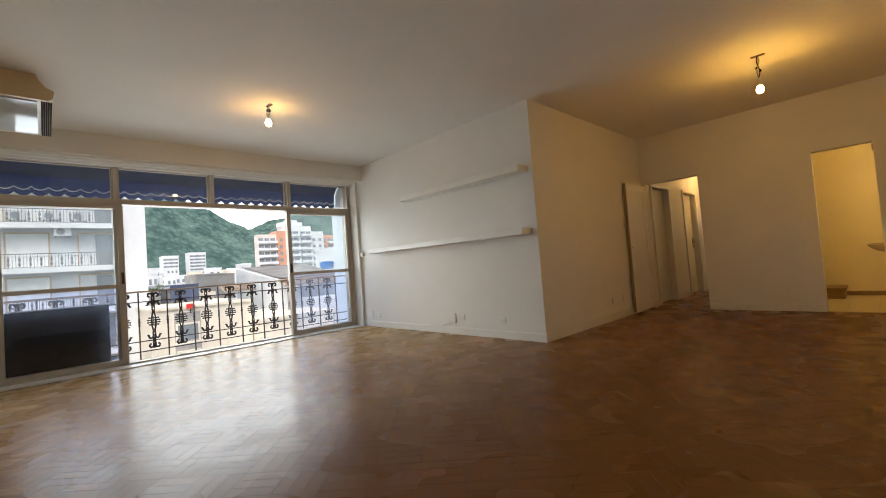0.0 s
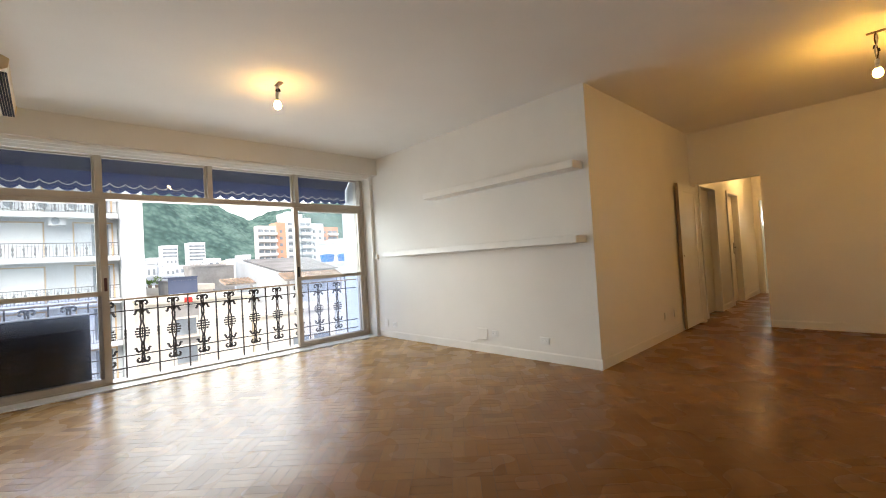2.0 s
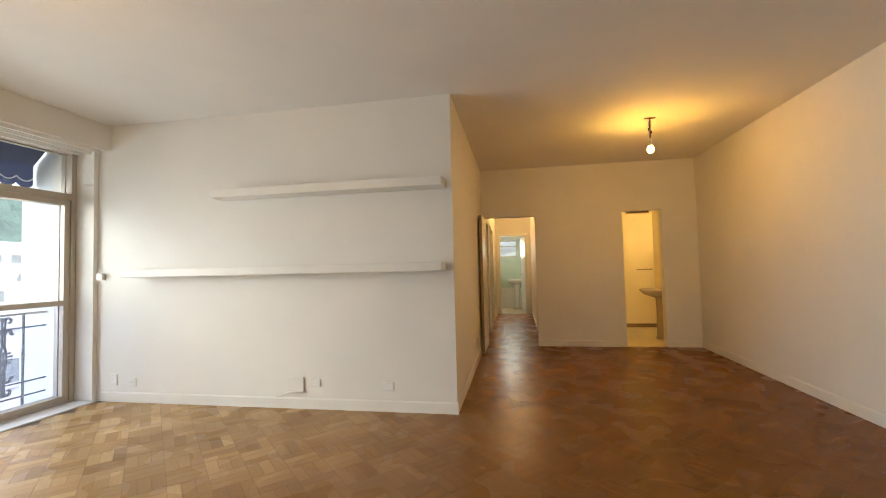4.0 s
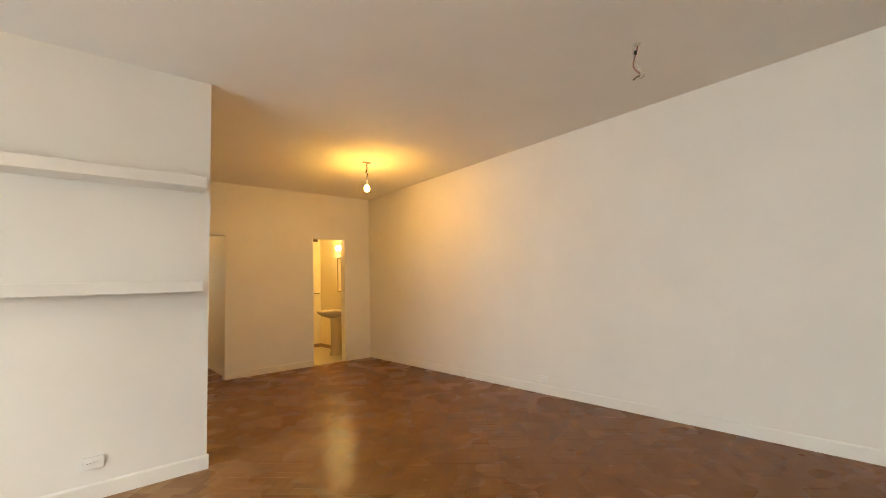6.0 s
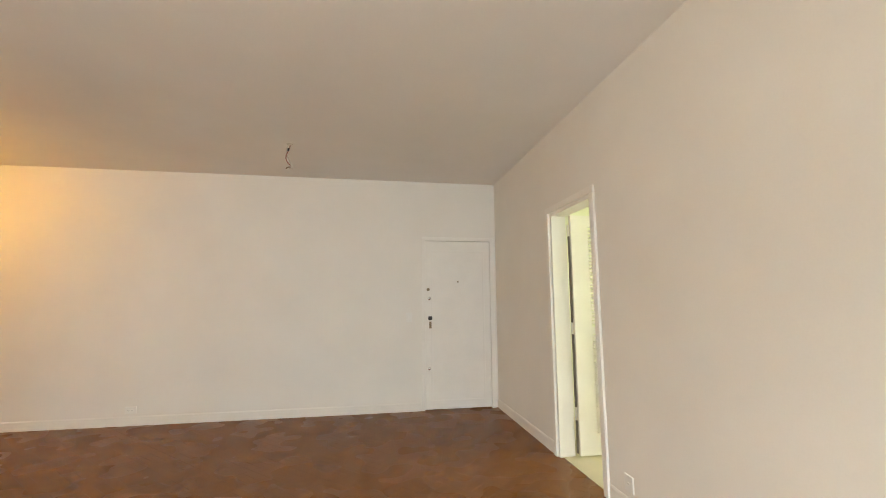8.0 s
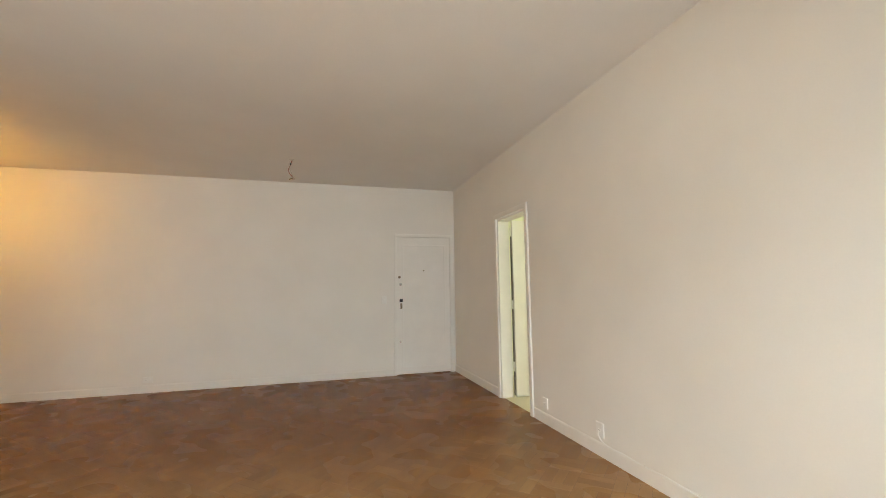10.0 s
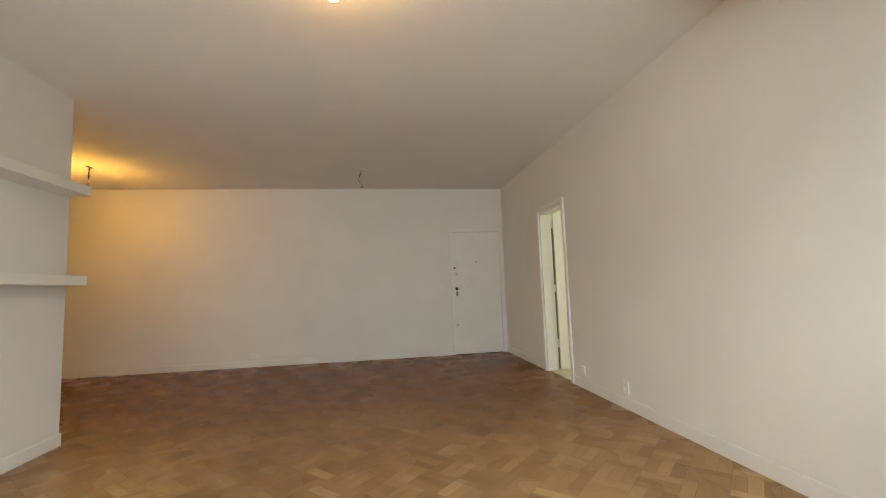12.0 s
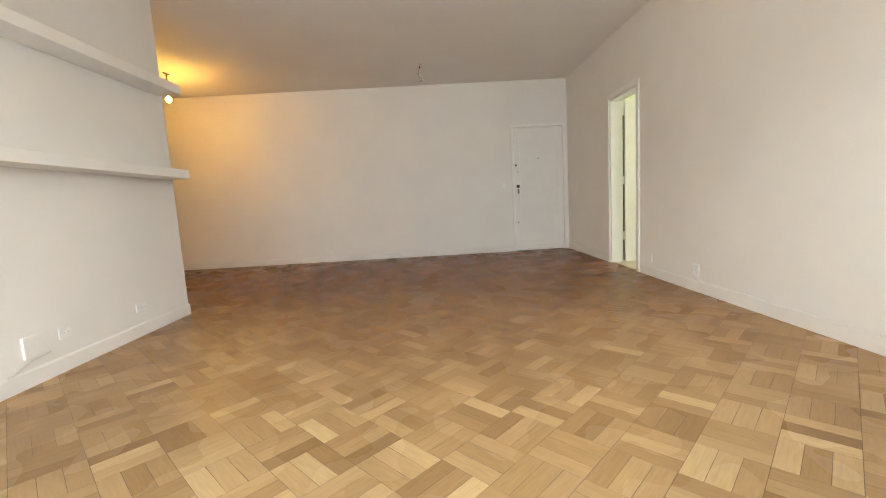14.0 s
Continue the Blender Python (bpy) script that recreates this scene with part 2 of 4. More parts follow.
REDPULL = material("dark_red_brown_plastic", (0.09, 0.022, 0.016), 0.4, var=0.2, scale=10, bump=0.02)
SLOT = material("dark_slot", (0.03, 0.026, 0.022), 0.8, var=0.2, spec=0.05)
CHROME = material("polished_chrome", (0.72, 0.72, 0.72), 0.16, 1.0, var=0.05, bump=0.0)
BRASS = material("dull_brass", (0.22, 0.17, 0.11), 0.4, 0.9, var=0.2, scale=30)
WIRE = material("brown_wire_insulation", (0.14, 0.075, 0.04), 0.5, var=0.2, scale=30)
REDWIRE = material("reddish_wire_insulation", (0.33, 0.16, 0.12), 0.5, var=0.2, scale=30)
WIREWHITE = material("white_wire_insulation", (0.62, 0.58, 0.52), 0.5, var=0.1, scale=30)
BULB = glow("lit_bulb_glass", (1.0, 0.52, 0.10), BULB_E)
UNSEENBULB = glow("unseen_hall_bulb_glow", (1.0, 0.58, 0.20), BULB_E * 0.95)
BULB_LOW = glow("lit_bulb_glass_dim", (1.0, 0.57, 0.18), BULB_E * 0.38)
JOINT = material("dark_floor_joint", (0.14, 0.082, 0.045), 0.7, var=0.3, scale=30)
TILE = material("beige_floor_tile", (0.62, 0.55, 0.40), 0.3, var=0.07, scale=4, grain=25, bump=0.02)
STONE = material("brown_stone", (0.27, 0.175, 0.10), 0.4, var=0.2, scale=12, grain=60)
# ceramic toned beige to carry the shade on the backlit basin
SHADECERAMIC = material("shaded_white_ceramic", (0.50, 0.42, 0.32), 0.15, var=0.03, bump=0.0)
CERAMIC = material("white_ceramic", (0.74, 0.73, 0.68), 0.12, var=0.02, bump=0.0)
GREENTILE = material("pale_green_wall_tile", (0.50, 0.62, 0.52), 0.2, var=0.06, scale=3, bump=0.02)
WHITETILE = material("white_wall_tile", (0.78, 0.79, 0.75), 0.2, var=0.04, scale=3, bump=0.02)
GLASS = glass("clear_window_glass")
# lavender veil imitates the bluish haze seen in the lower panes
HAZY = glass("hazy_blue_window_glass", (0.93, 0.95, 1.0), (0.012, 0.035), (0.70, 0.77, 0.93))
MIRROR = material("mirror_silver", (0.85, 0.85, 0.85), 0.02, 1.0, var=0.01, bump=0.0)
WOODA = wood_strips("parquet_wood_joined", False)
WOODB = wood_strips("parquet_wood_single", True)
CONC = material("weathered_concrete", (0.34, 0.33, 0.31), 0.85, var=0.2, scale=0.5, grain=4, bump=0.2)
FACADE = material("white_facade_render", (0.65, 0.685, 0.70), 0.8, var=0.08, scale=0.3, grain=3, bump=0.1)
CREAMF = material("cream_facade_render", (0.71, 0.66, 0.55), 0.85, var=0.12, scale=0.3, grain=3, bump=0.1)
ORANGE = material("orange_facade_tile", (0.60, 0.32, 0.21), 0.75, var=0.12, scale=0.3, grain=3, bump=0.1)
DARKWIN = material("dark_window_pane", (0.25, 0.285, 0.31), 0.2, var=0.4, scale=0.5, bump=0.0)
SHUTTER = material("light_shutter", (0.80, 0.82, 0.80), 0.7, var=0.1, scale=2)
TERRA = material("weathered_roof_tile", (0.36, 0.275, 0.205), 0.85, var=0.45, scale=1.5, grain=8, bump=0.3)
FIBRO = material("grey_fibre_cement_sheet", (0.22, 0.215, 0.21), 0.85, var=0.3, scale=0.6, grain=6, bump=0.3)
BLUESHEET = material("blue_grey_roof_sheet", (0.065, 0.085, 0.145), 0.6, var=0.1, scale=1)
TANK = material("blue_water_tank_plastic", (0.02, 0.17, 0.50), 0.45, var=0.1, scale=2)
RED = material("red_sign_paint", (0.60, 0.04, 0.03), 0.6, var=0.05)
OCHRE = material("ochre_trim_paint", (0.60, 0.45, 0.28), 0.7, var=0.08, scale=2)
GROUND = material("city_ground", (0.14, 0.14, 0.13), 0.9, var=0.2, scale=0.05, grain=1)
FOREST = forest()
LEAF = material("garden_leaf", (0.17, 0.27, 0.07), 0.7, var=0.4, scale=3)


# ---- mesh helpers ----
def box(bm, x0, x1, y0, y1, z0, z1, bevel=0.0):
    vs = bmesh.ops.create_cube(bm, size=1.0, matrix=Matrix.Translation(((x0 + x1) / 2, (y0 + y1) / 2, (z0 + z1) / 2)) @ Matrix.Diagonal((abs(x1 - x0), abs(y1 - y0), abs(z1 - z0), 1)))["verts"]
    if bevel:
        es = list({e for v in vs for e in v.link_edges})
        bmesh.ops.bevel(bm, geom=es, offset=bevel, segments=2, affect='EDGES', profile=0.5)
    return bm


def tube(bm, pts, r, n=6, taper=None):
    pts = [Vector(p) for p in pts]
    rings = []
    up = Vector((0.13, 0.31, 0.94))
    for i, p in enumerate(pts):
        d = (pts[min(i + 1, len(pts) - 1)] - pts[max(i - 1, 0)]).normalized()
        a = d.cross(up)
        if a.length < 0.05:
            a = d.cross(Vector((1, 0, 0)))
        a.normalize()
        c = d.cross(a)
        k = r if taper is None else r * taper[i]
        rings.append([bm.verts.new(p + k * (math.cos(2 * math.pi * j / n) * a + math.sin(2 * math.pi * j / n) * c)) for j in range(n)])
    for q, w in zip(rings, rings[1:]):
        for j in range(n):
            bm.faces.new((q[j], q[(j + 1) % n], w[(j + 1) % n], w[j]))
    bm.faces.new(rings[0][::-1])
    bm.faces.new(rings[-1])
    return bm


def lathe(bm, profile, at=(0, 0, 0), n=20, sx=1.0, sy=1.0):
    rings = []
    for r, z in profile:
        rings.append([bm.verts.new((at[0] + sx * r * math.cos(2 * math.pi * j / n), at[1] + sy * r * math.sin(2 * math.pi * j / n), at[2] + z)) for j in range(n)])
    for q, w in zip(rings, rings[1:]):
        for j in range(n):
            bm.faces.new((q[j], q[(j + 1) % n], w[(j + 1) % n], w[j]))
    bm.faces.new(rings[0][::-1])
    bm.faces.new(rings[-1])
    return bm


def prism(bm, outline, axis, a, b):
    """A flat outline of (u, v) pairs drawn out along an axis from a to b."""
    def at(u, v, w):
        return {"x": (w, u, v), "y": (u, w, v), "z": (u, v, w)}[axis]
    lo = [bm.verts.new(at(u, v, a)) for u, v in outline]
    hi = [bm.verts.new(at(u, v, b)) for u, v in outline]
    k = len(outline)
    for j in range(k):
        bm.faces.new((lo[j], lo[(j + 1) % k], hi[(j + 1) % k], hi[j]))
    bm.faces.new(lo[::-1])
    bm.faces.new(hi)
    return bm


def mesh_of(name, bm, mat, smooth=False):
    bmesh.ops.recalc_face_normals(bm, faces=bm.faces)
    me = bpy.data.meshes.new(name)
    bm.to_mesh(me)
    bm.free()
    me.materials.append(mat)
    if smooth:
        for p in me.polygons:
            p.use_smooth = True
    return me


def part(name, bm, mat, parent, label="", smooth=False):
    ob = new(name, mesh_of(name, bm, mat, smooth))
    ob.parent = parent
    return tagged(ob, label)


def thing(name, m, label, category, group="", kind=""):
    ob = new(name)
    ob.matrix_world = m
    return tagged(ob, label, category, group, kind)


def piece(name, bm, mat, label, category="", kind="structure", smooth=False):
    return tagged(new(name, mesh_of(name, bm, mat, smooth)), label, category, kind=kind)


def boxes(*rows):
    bm = bmesh.new()
    for row in rows:
        box(bm, *row)
    return bm


# ---- the large structure ----
H = 2.87
LEN = 8.0
FAR = 7.93
SHELF_Y = 4.735
CORNER = 4.735

piece("ceiling", boxes((0.45, 8.2, -0.18, 8.08, H, H + 0.15)), CEIL, "white painted flat ceiling", "ceiling")
piece("ceiling_hall", boxes((3.4, 6.2, 8.08, 14.2, 2.70, 2.85)), CEIL, "white painted hall ceiling", "ceiling")
piece("ceiling_bathroom", boxes((6.2, 8.0, 8.08, 10.1, 2.62, 2.77)), CREAM, "cream bathroom ceiling", "ceiling")
piece("ceiling_kitchen", boxes((4.4, 7.4, -2.4, -0.18, 2.70, 2.85)), KITCHEN, "pale kitchen ceiling", "ceiling")

piece("wall_south", boxes((0.55, 5.53, -0.14, 0, 0, H), (6.27, LEN, -0.14, 0, 0, H), (5.53, 6.27, -0.14, 0, 2.11, H)), PAINT, "white painted plaster wall with kitchen doorway", "wall")
piece("wall_east", boxes((LEN, 8.2, -0.18, 0.083, 0, H), (LEN, 8.2, 0.93, 10.1, 0, H), (LEN, 8.2, 0.083, 0.93, 2.1, H)), PAINT, "long white painted wall with entrance door", "wall")
# out of view, added to keep outside light from leaking under the door
piece("wall_landing", boxes((8.06, 8.19, 0.086, 0.927, 0, 2.095)), PAINT, "unseen wall added behind the entrance door to stop light leaking in", "wall")
piece("wall_north", boxes((CORNER + 0.002, 4.80, FAR, 8.08, 0, H), (5.595, 6.93, FAR, 8.08, 0, H), (7.505, LEN, FAR, 8.08, 0, H), (4.80, 5.595, FAR, 8.08, 2.087, H), (6.93, 7.505, FAR, 8.08, 2.108, H)), PAINT, "white painted wall with hall and bathroom openings", "wall")
piece("wall_shelf", boxes((0.35, CORNER, SHELF_Y, SHELF_Y + 0.15, 0, H)), PAINT, "white painted wall carrying two long shelves", "wall")
out = [(SHELF_Y + 0.15, 0), (8.38, 0), (8.38, 2.1), (9.22, 2.1), (9.22, 0), (10.08, 0), (10.08, 2.1), (10.86, 2.1), (10.86, 0), (14.2, 0), (14.2, H), (SHELF_Y + 0.15, H)]
piece("wall_alcove", prism(bmesh.new(), out, "x", CORNER - 0.15, CORNER), PAINT, "white painted wall running into the hall", "wall")
piece("wall_hall_east", boxes((5.66, 5.80, 8.08, 12.4, 0, 2.70)), PAINT, "white painted hall wall", "wall")
piece("wall_hall_end", boxes((CORNER, 4.86, 12.4, 12.52, 0, 2.7), (5.55, 6.2, 12.4, 12.52, 0, 2.7), (4.86, 5.55, 12.4, 12.52, 2.08, 2.7)), PAINT, "white painted hall end wall with bathroom doorway", "wall")
piece("wall_rooms_west", boxes((3.4, 3.5, 8.0, 11.3, 0, 2.7), (3.5, CORNER - 0.15, 8.0, 8.1, 0, 2.7), (3.5, CORNER - 0.15, 11.2, 11.3, 0, 2.7)), PAINT, "plain white wall of dim side rooms", "wall")
piece("wall_bathroom", boxes((6.1, 6.2, 8.08, 10.1, 0, 2.62), (6.2, 8.0, 10.0, 10.1, 0, 2.62)), CREAM, "cream painted bathroom wall", "wall")
piece("wall_bathroom_side", boxes((7.985, 7.998, 8.09, 9.99, 0, 2.62), (6.21, 6.925, 8.081, 8.092, 0, 2.62), (7.51, 7.98, 8.081, 8.092, 0, 2.62)), CREAM, "cream painted bathroom wall lining", "wall")
piece("wall_kitchen", boxes((4.3, 4.4, -2.4, -0.18, 0, 2.7), (7.4, 7.5, -2.4, -0.18, 0, 2.7), (4.4, 4.95, -2.4, -2.3, 0, 2.7), (5.85, 7.4, -2.4, -2.3, 0, 2.7), (4.95, 5.85, -2.4, -2.3, 0, 1.2), (4.95, 5.85, -2.4, -2.3, 2.2, 2.7)), KITCHEN, "pale green kitchen wall with an assumed, unseen window opening", "wall")
piece("wall_far_bathroom", boxes((CORNER, 4.74, 12.52, 14.0, 0, 2.7), (5.95, 6.05, 12.52, 14.0, 0, 2.7), (CORNER, 4.76, 14.0, 14.1, 0, 2.7), (5.30, 6.05, 14.0, 14.1, 0, 2.7), (4.76, 5.30, 14.0, 14.1, 0, 1.55), (4.76, 5.30, 14.0, 14.1, 2.05, 2.7)), WHITETILE, "white tiled far bathroom wall", "wall")

# window end: beam box under the ceiling, lintel, side pilaster
piece("beam_window", boxes((0.62, 1.11, 0, SHELF_Y, 2.605, H)), PAINT, "white boxed beam above the balcony window", "beam")
piece("lintel_window", boxes((0.45, 0.62, -0.18, SHELF_Y, 2.608, H)), PAINT, "white window lintel", "lintel")
piece("pilaster_window", boxes((0.50, 0.95, 4.688, SHELF_Y, 0, 2.605)), PAINT, "white pilaster beside the balcony window", "pilaster")
piece("pilaster_window_south", boxes((0.50, 0.86, 0, 0.085, 0, 2.605)), PAINT, "white pilaster beside the balcony window", "pilaster")
bm = boxes((1.045, 1.06, 0.01, 4.66, 2.572, 2.606), (0.93, 0.945, 0.01, 4.66, 2.566, 2.606), (0.80, 0.815, 0.01, 4.66, 2.560, 2.606))
piece("curtain_track", bm, GLOSS, "triple white curtain track under the beam", "curtain track")
piece("balcony_sill", boxes((0.55, 0.985, 0.0, 4.70, -0.06, 0.012)), MARBLE, "white marble threshold under the balcony window", "sill")
piece("balcony_slab", boxes((0.05, 0.55, -0.5, 5.2, -0.26, -0.06)), MARBLE, "narrow pale balcony slab", "balcony floor")
piece("balcony_end_wall", boxes((-0.05, 0.50, 4.74, 4.92, -0.26, 2.9)), FACADE, "white balcony end wall", "wall")
piece("balcony_end_wall_south", boxes((-0.05, 0.50, -0.2, -0.04, -0.26, 2.9)), FACADE, "white balcony end wall", "wall")

# floors under the parquet, and tiled floors
piece("floor_slab", boxes((0.98, 8.2, -0.1, 8.0, -0.2, -0.0008), (3.5, 5.7, 8.0, 12.46, -0.2, -0.0008)), JOINT, "dark bedding under the parquet", "floor")
piece("floor_kitchen", boxes((4.4, 7.4, -2.3, -0.14, -0.1, 0.003), (5.555, 6.245, -0.14, -0.03, -0.002, 0.003)), TILE, "pale kitchen floor tile", "floor")


def skirting(name, runs, height=0.10, depth=0.009):
    """Runs of (axis, along-from, along-to, wall plane, side)."""
    bm = bmesh.new()
    for axis, a, b, plane, side in runs:
        d = depth * side
        out = [(plane, 0.0), (plane + d, 0.0), (plane + d, height - 0.012), (plane + d * 0.45, height), (plane, height)]
        if axis == "x":
            prism(bm, out, "x", a, b)
        else:
            prism(bm, out, "y", a, b)
    return piece(name, bm, SKIRT, "white painted wooden skirting board", "skirting")


skirting("baseboard_south", [("x", 0.99, 5.468, 0, 1), ("x", 6.328, 8.0, 0, 1)])
skirting("baseboard_east", [("y", 0.98, FAR, LEN, -1)])
skirting("baseboard_north", [("x", 5.597, 6.928, FAR, -1), ("x", 7.507, 7.98, FAR, -1)])
skirting("baseboard_shelf", [("x", 1.01, CORNER + 0.012, SHELF_Y, -1)])
skirting("baseboard_alcove", [("y", SHELF_Y, 8.33, CORNER, 1), ("y", 9.27, 10.03, CORNER, 1), ("y", 10.91, 12.4, CORNER, 1)])
skirting("baseboard_hall", [("y", 8.085, 12.4, 5.66, -1)])
bm = boxes((6.2, 7.98, 9.988, 10.0, 0, 0.075), (7.973, 7.985, 8.10, 9.987, 0, 0.075))
piece("baseboard_bathroom", bm, STONE, "brown stone bathroom skirting", "skirting")


# ---- doors and casings ----
def casing(name, axis, a, b, plane, side, top, width=0.055, depth=0.022, label="white painted door casing"):
    bm = bmesh.new()
    p0, p1 = sorted((plane, plane + side * depth))
    rows = [(a - width, a, 0, top), (b, b + width, 0, top), (a - width, b + width, top, top + width)]
    for u0, u1, z0, z1 in rows:
        if axis == "x":
            box(bm, u0, u1, p0, p1, z0, z1, 0.005)
        else:
            box(bm, p0, p1, u0, u1, z0, z1, 0.005)
    return piece(name, bm, GLOSS, label, "door frame")


casing("trim_kitchen_door", "x", 5.53, 6.27, 0, 1, 2.11)
bm = boxes((6.245, 6.27, -0.14, -0.001, 0, 2.11), (5.53, 5.555, -0.14, -0.001, 0, 2.11), (5.555, 6.245, -0.14, -0.001, 2.085, 2.11))
piece("jamb_kitchen_door", bm, GLOSS, "white painted kitchen door jamb lining", "door frame")
bm = bmesh.new()
for y0, y1, z0, z1 in ((0.03, 0.083, 0, 2.1), (0.93, 0.972, 0, 2.1), (0.03, 0.972, 2.1, 2.145)):
    box(bm, LEN - 0.016, LEN, y0, y1, z0, z1, 0.004)
piece("trim_entrance_door", bm, GLOSS, "white painted entrance door casing", "door frame")
casing("trim_hall_door_west", "y", 8.38, 9.22, CORNER, 1, 2.1)
casing("trim_hall_door_west_far", "y", 10.08, 10.86, CORNER, 1, 2.1)
casing("trim_far_bathroom_door", "x", 4.86, 5.55, 12.4, -1, 2.08)

# entrance door, closed
door = thing("door_entrance", pose(LEN, 0.506, 0), "white painted wooden entrance door, closed, with old locks", "door", kind="structure")
part("leaf", boxes((0.0, 0.04, -0.420, 0.421, 0.012, 2.094)), GLOSS, door)
bm = bmesh.new()
for y0, y1, z0, z1 in ((-0.345, 0.345, 1.955, 1.975), (-0.345, 0.345, 0.10, 0.12), (-0.345, -0.325, 0.12, 1.955), (0.325, 0.345, 0.12, 1.955)):
    box(bm, -0.004, 0.0, y0, y1, z0, z1, 0.0018)
part("panel_moulding", bm, GLOSS, door)


def knob(name, y, z, r, depth, mat, parent, label=""):
    bm = bmesh.new()
    lathe(bm, [(r, 0), (r, depth * 0.5), (r * 0.8, depth * 0.85), (r * 0.4, depth)], n=14)
    bmesh.ops.rotate(bm, verts=bm.verts, matrix=Matrix.Rotation(radians(-90), 3, 'Y'))
    bmesh.ops.translate(bm, verts=bm.verts, vec=(0, y, z))
    return part(name, bm, mat, parent, label, True)


knob("peephole", 0.001, 1.575, 0.011, 0.010, BRASS, door, "small dark peephole")
knob("lock_cylinder", 0.386, 1.475, 0.020, 0.014, BRASS, door, "dull brass lock cylinder")
knob("lock_cylinder", 0.371, 1.365, 0.022, 0.012, CHROME, door, "chrome lock cover")
knob("lock_cylinder", 0.372, 0.50, 0.018, 0.012, CHROME, door, "chrome lock cover")
part("rim_lock", box(bmesh.new(), -0.045, 0.0, 0.338, 0.388, 1.093, 1.143, 0.012), BLACK, door, "black rim lock")
bm = box(bmesh.new(), -0.012, 0.0, 0.345, 0.373, 0.99, 1.075, 0.004)
part("keyhole_plate", bm, BRASS, door, "worn brass keyhole plate")
bm = tube(bmesh.new(), [(-0.01, 0.36, 1.05), (-0.045, 0.36, 1.05)], 0.004)
box(bm, -0.048, -0.045, 0.350, 0.368, 1.005, 1.05)
part("key", bm, BRASS, door, "key hanging in the lock")

# kitchen door leaf, standing open into the kitchen
leaf = thing("door_kitchen", pose(6.235, -0.165, 0, 0, 0, 0), "white louvred wooden kitchen door, standing open", "door", kind="structure")
W = 0.70
bm = boxes((-0.035, 0, -0.165, 0, 0.015, 2.09), (-0.035, 0, -W, -W + 0.10, 0.015, 2.09), (-0.035, 0, -W + 0.10, -0.165, 1.985, 2.09), (-0.035, 0, -W + 0.10, -0.165, 0.015, 0.19), (-0.035, 0, -W + 0.10, -0.165, 1.03, 1.09))
part("stile_frame", bm, GLOSS, leaf)
for i in range(58):
    z = 0.205 + i * 0.0305
    if 1.01 < z < 1.095:
        continue
    bm = bmesh.new()
    prism(bm, [(-0.052, z), (-0.046, z - 0.004), (0.003, z + 0.015), (-0.002, z + 0.019)], "y", -W + 0.10, -0.165)
    part("slat", bm, GLOSS, leaf)
# dark strips paint the shade of the narrow gap between the hinges
for z0, z1 in ((0.03, 0.30), (0.41, 1.03), (1.13, 1.90)):
    part("edge_seal", boxes((-0.016, 0.003, 0.003, 0.015, z0, z1)), GAPSHADE, leaf, "dark strip painting the shade in the hinge gap")
for z in (0.355, 1.08, 1.96):
    bm = tube(bmesh.new(), [(0.004, 0.010, z - 0.05), (0.004, 0.010, z + 0.05)], 0.008, 8)
    part("hinge", bm, GLOSS, leaf, "painted steel hinge")

# hall door leaf, folded back against the alcove wall
leaf = thing("door_hall", pose(4.757, 7.915, 0), "white flush hall door, folded back against the wall", "door", kind="structure")
part("leaf", box(bmesh.new(), 0.005, 0.04, -0.755, 0, 0.03, 2.05, 0.003), GLOSS, leaf)
bm = bmesh.new()
for y0, y1, z0, z1 in ((-0.753, -0.665, 0.032, 2.048), (-0.09, -0.002, 0.032, 2.048), (-0.665, -0.09, 1.94, 2.048), (-0.665, -0.09, 0.032, 0.16)):
    box(bm, 0.0402, 0.046, y0, y1, z0, z1, 0.002)
part("face_frame", bm, GLOSS, leaf)
# shadow between leaf and wall, painted as a brown strip on the edge
part("leaf_edge", boxes((0.004, 0.041, -0.762, -0.7555, 0.03, 2.05)), HANDRAIL, leaf, "brown strip imitating the shadow of the gap behind the leaf")
part("knob", lathe(bmesh.new(), [(0.012, 0), (0.012, 0.02), (0.024, 0.03), (0.02, 0.045)], (0.03, -0.70, 1.0), 12), BRASS, leaf)
# closed doors on the hall's side, far bathroom door open
for y0, y1, nm in ((8.38, 9.22, "door_side_room"), (10.08, 10.86, "door_side_room_far")):
    d = thing(nm, pose(CORNER - 0.09, y0, 0), "white flush side room door, closed", "door", kind="structure")
    part("leaf", box(bmesh.new(), -0.035, 0.0, 0.006, y1 - y0 - 0.006, 0.012, 2.092, 0.003), GLOSS, d)
    if nm == "door_side_room_far":
        part("handle_plate", box(bmesh.new(), 0.0, 0.006, y1 - y0 - 0.10, y1 - y0 - 0.055, 0.95, 1.17, 0.002), BLACK, d, "long dark handle plate")
        part("door_handle", tube(bmesh.new(), [(0.006, y1 - y0 - 0.078, 1.08), (0.05, y1 - y0 - 0.078, 1.08), (0.052, y1 - y0 - 0.18, 1.08)], 0.008, 8), BLACK, d, "dark lever handle", True)
d = thing("door_far_bathroom", pose(5.54, 12.53, 0, 0, 0, 9), "white flush bathroom door, standing open", "door", kind="structure")
part("leaf", box(bmesh.new(), -0.035, 0.0, 0.0, 0.66, 0.012, 2.07, 0.003), GLOSS, d)
k = tube(bmesh.new(), [(-0.035, 0.58, 1.02), (-0.085, 0.58, 1.02), (-0.085, 0.48, 1.02)], 0.009, 8)
part("door_handle", k, BLACK, d, "dark lever handle", True)


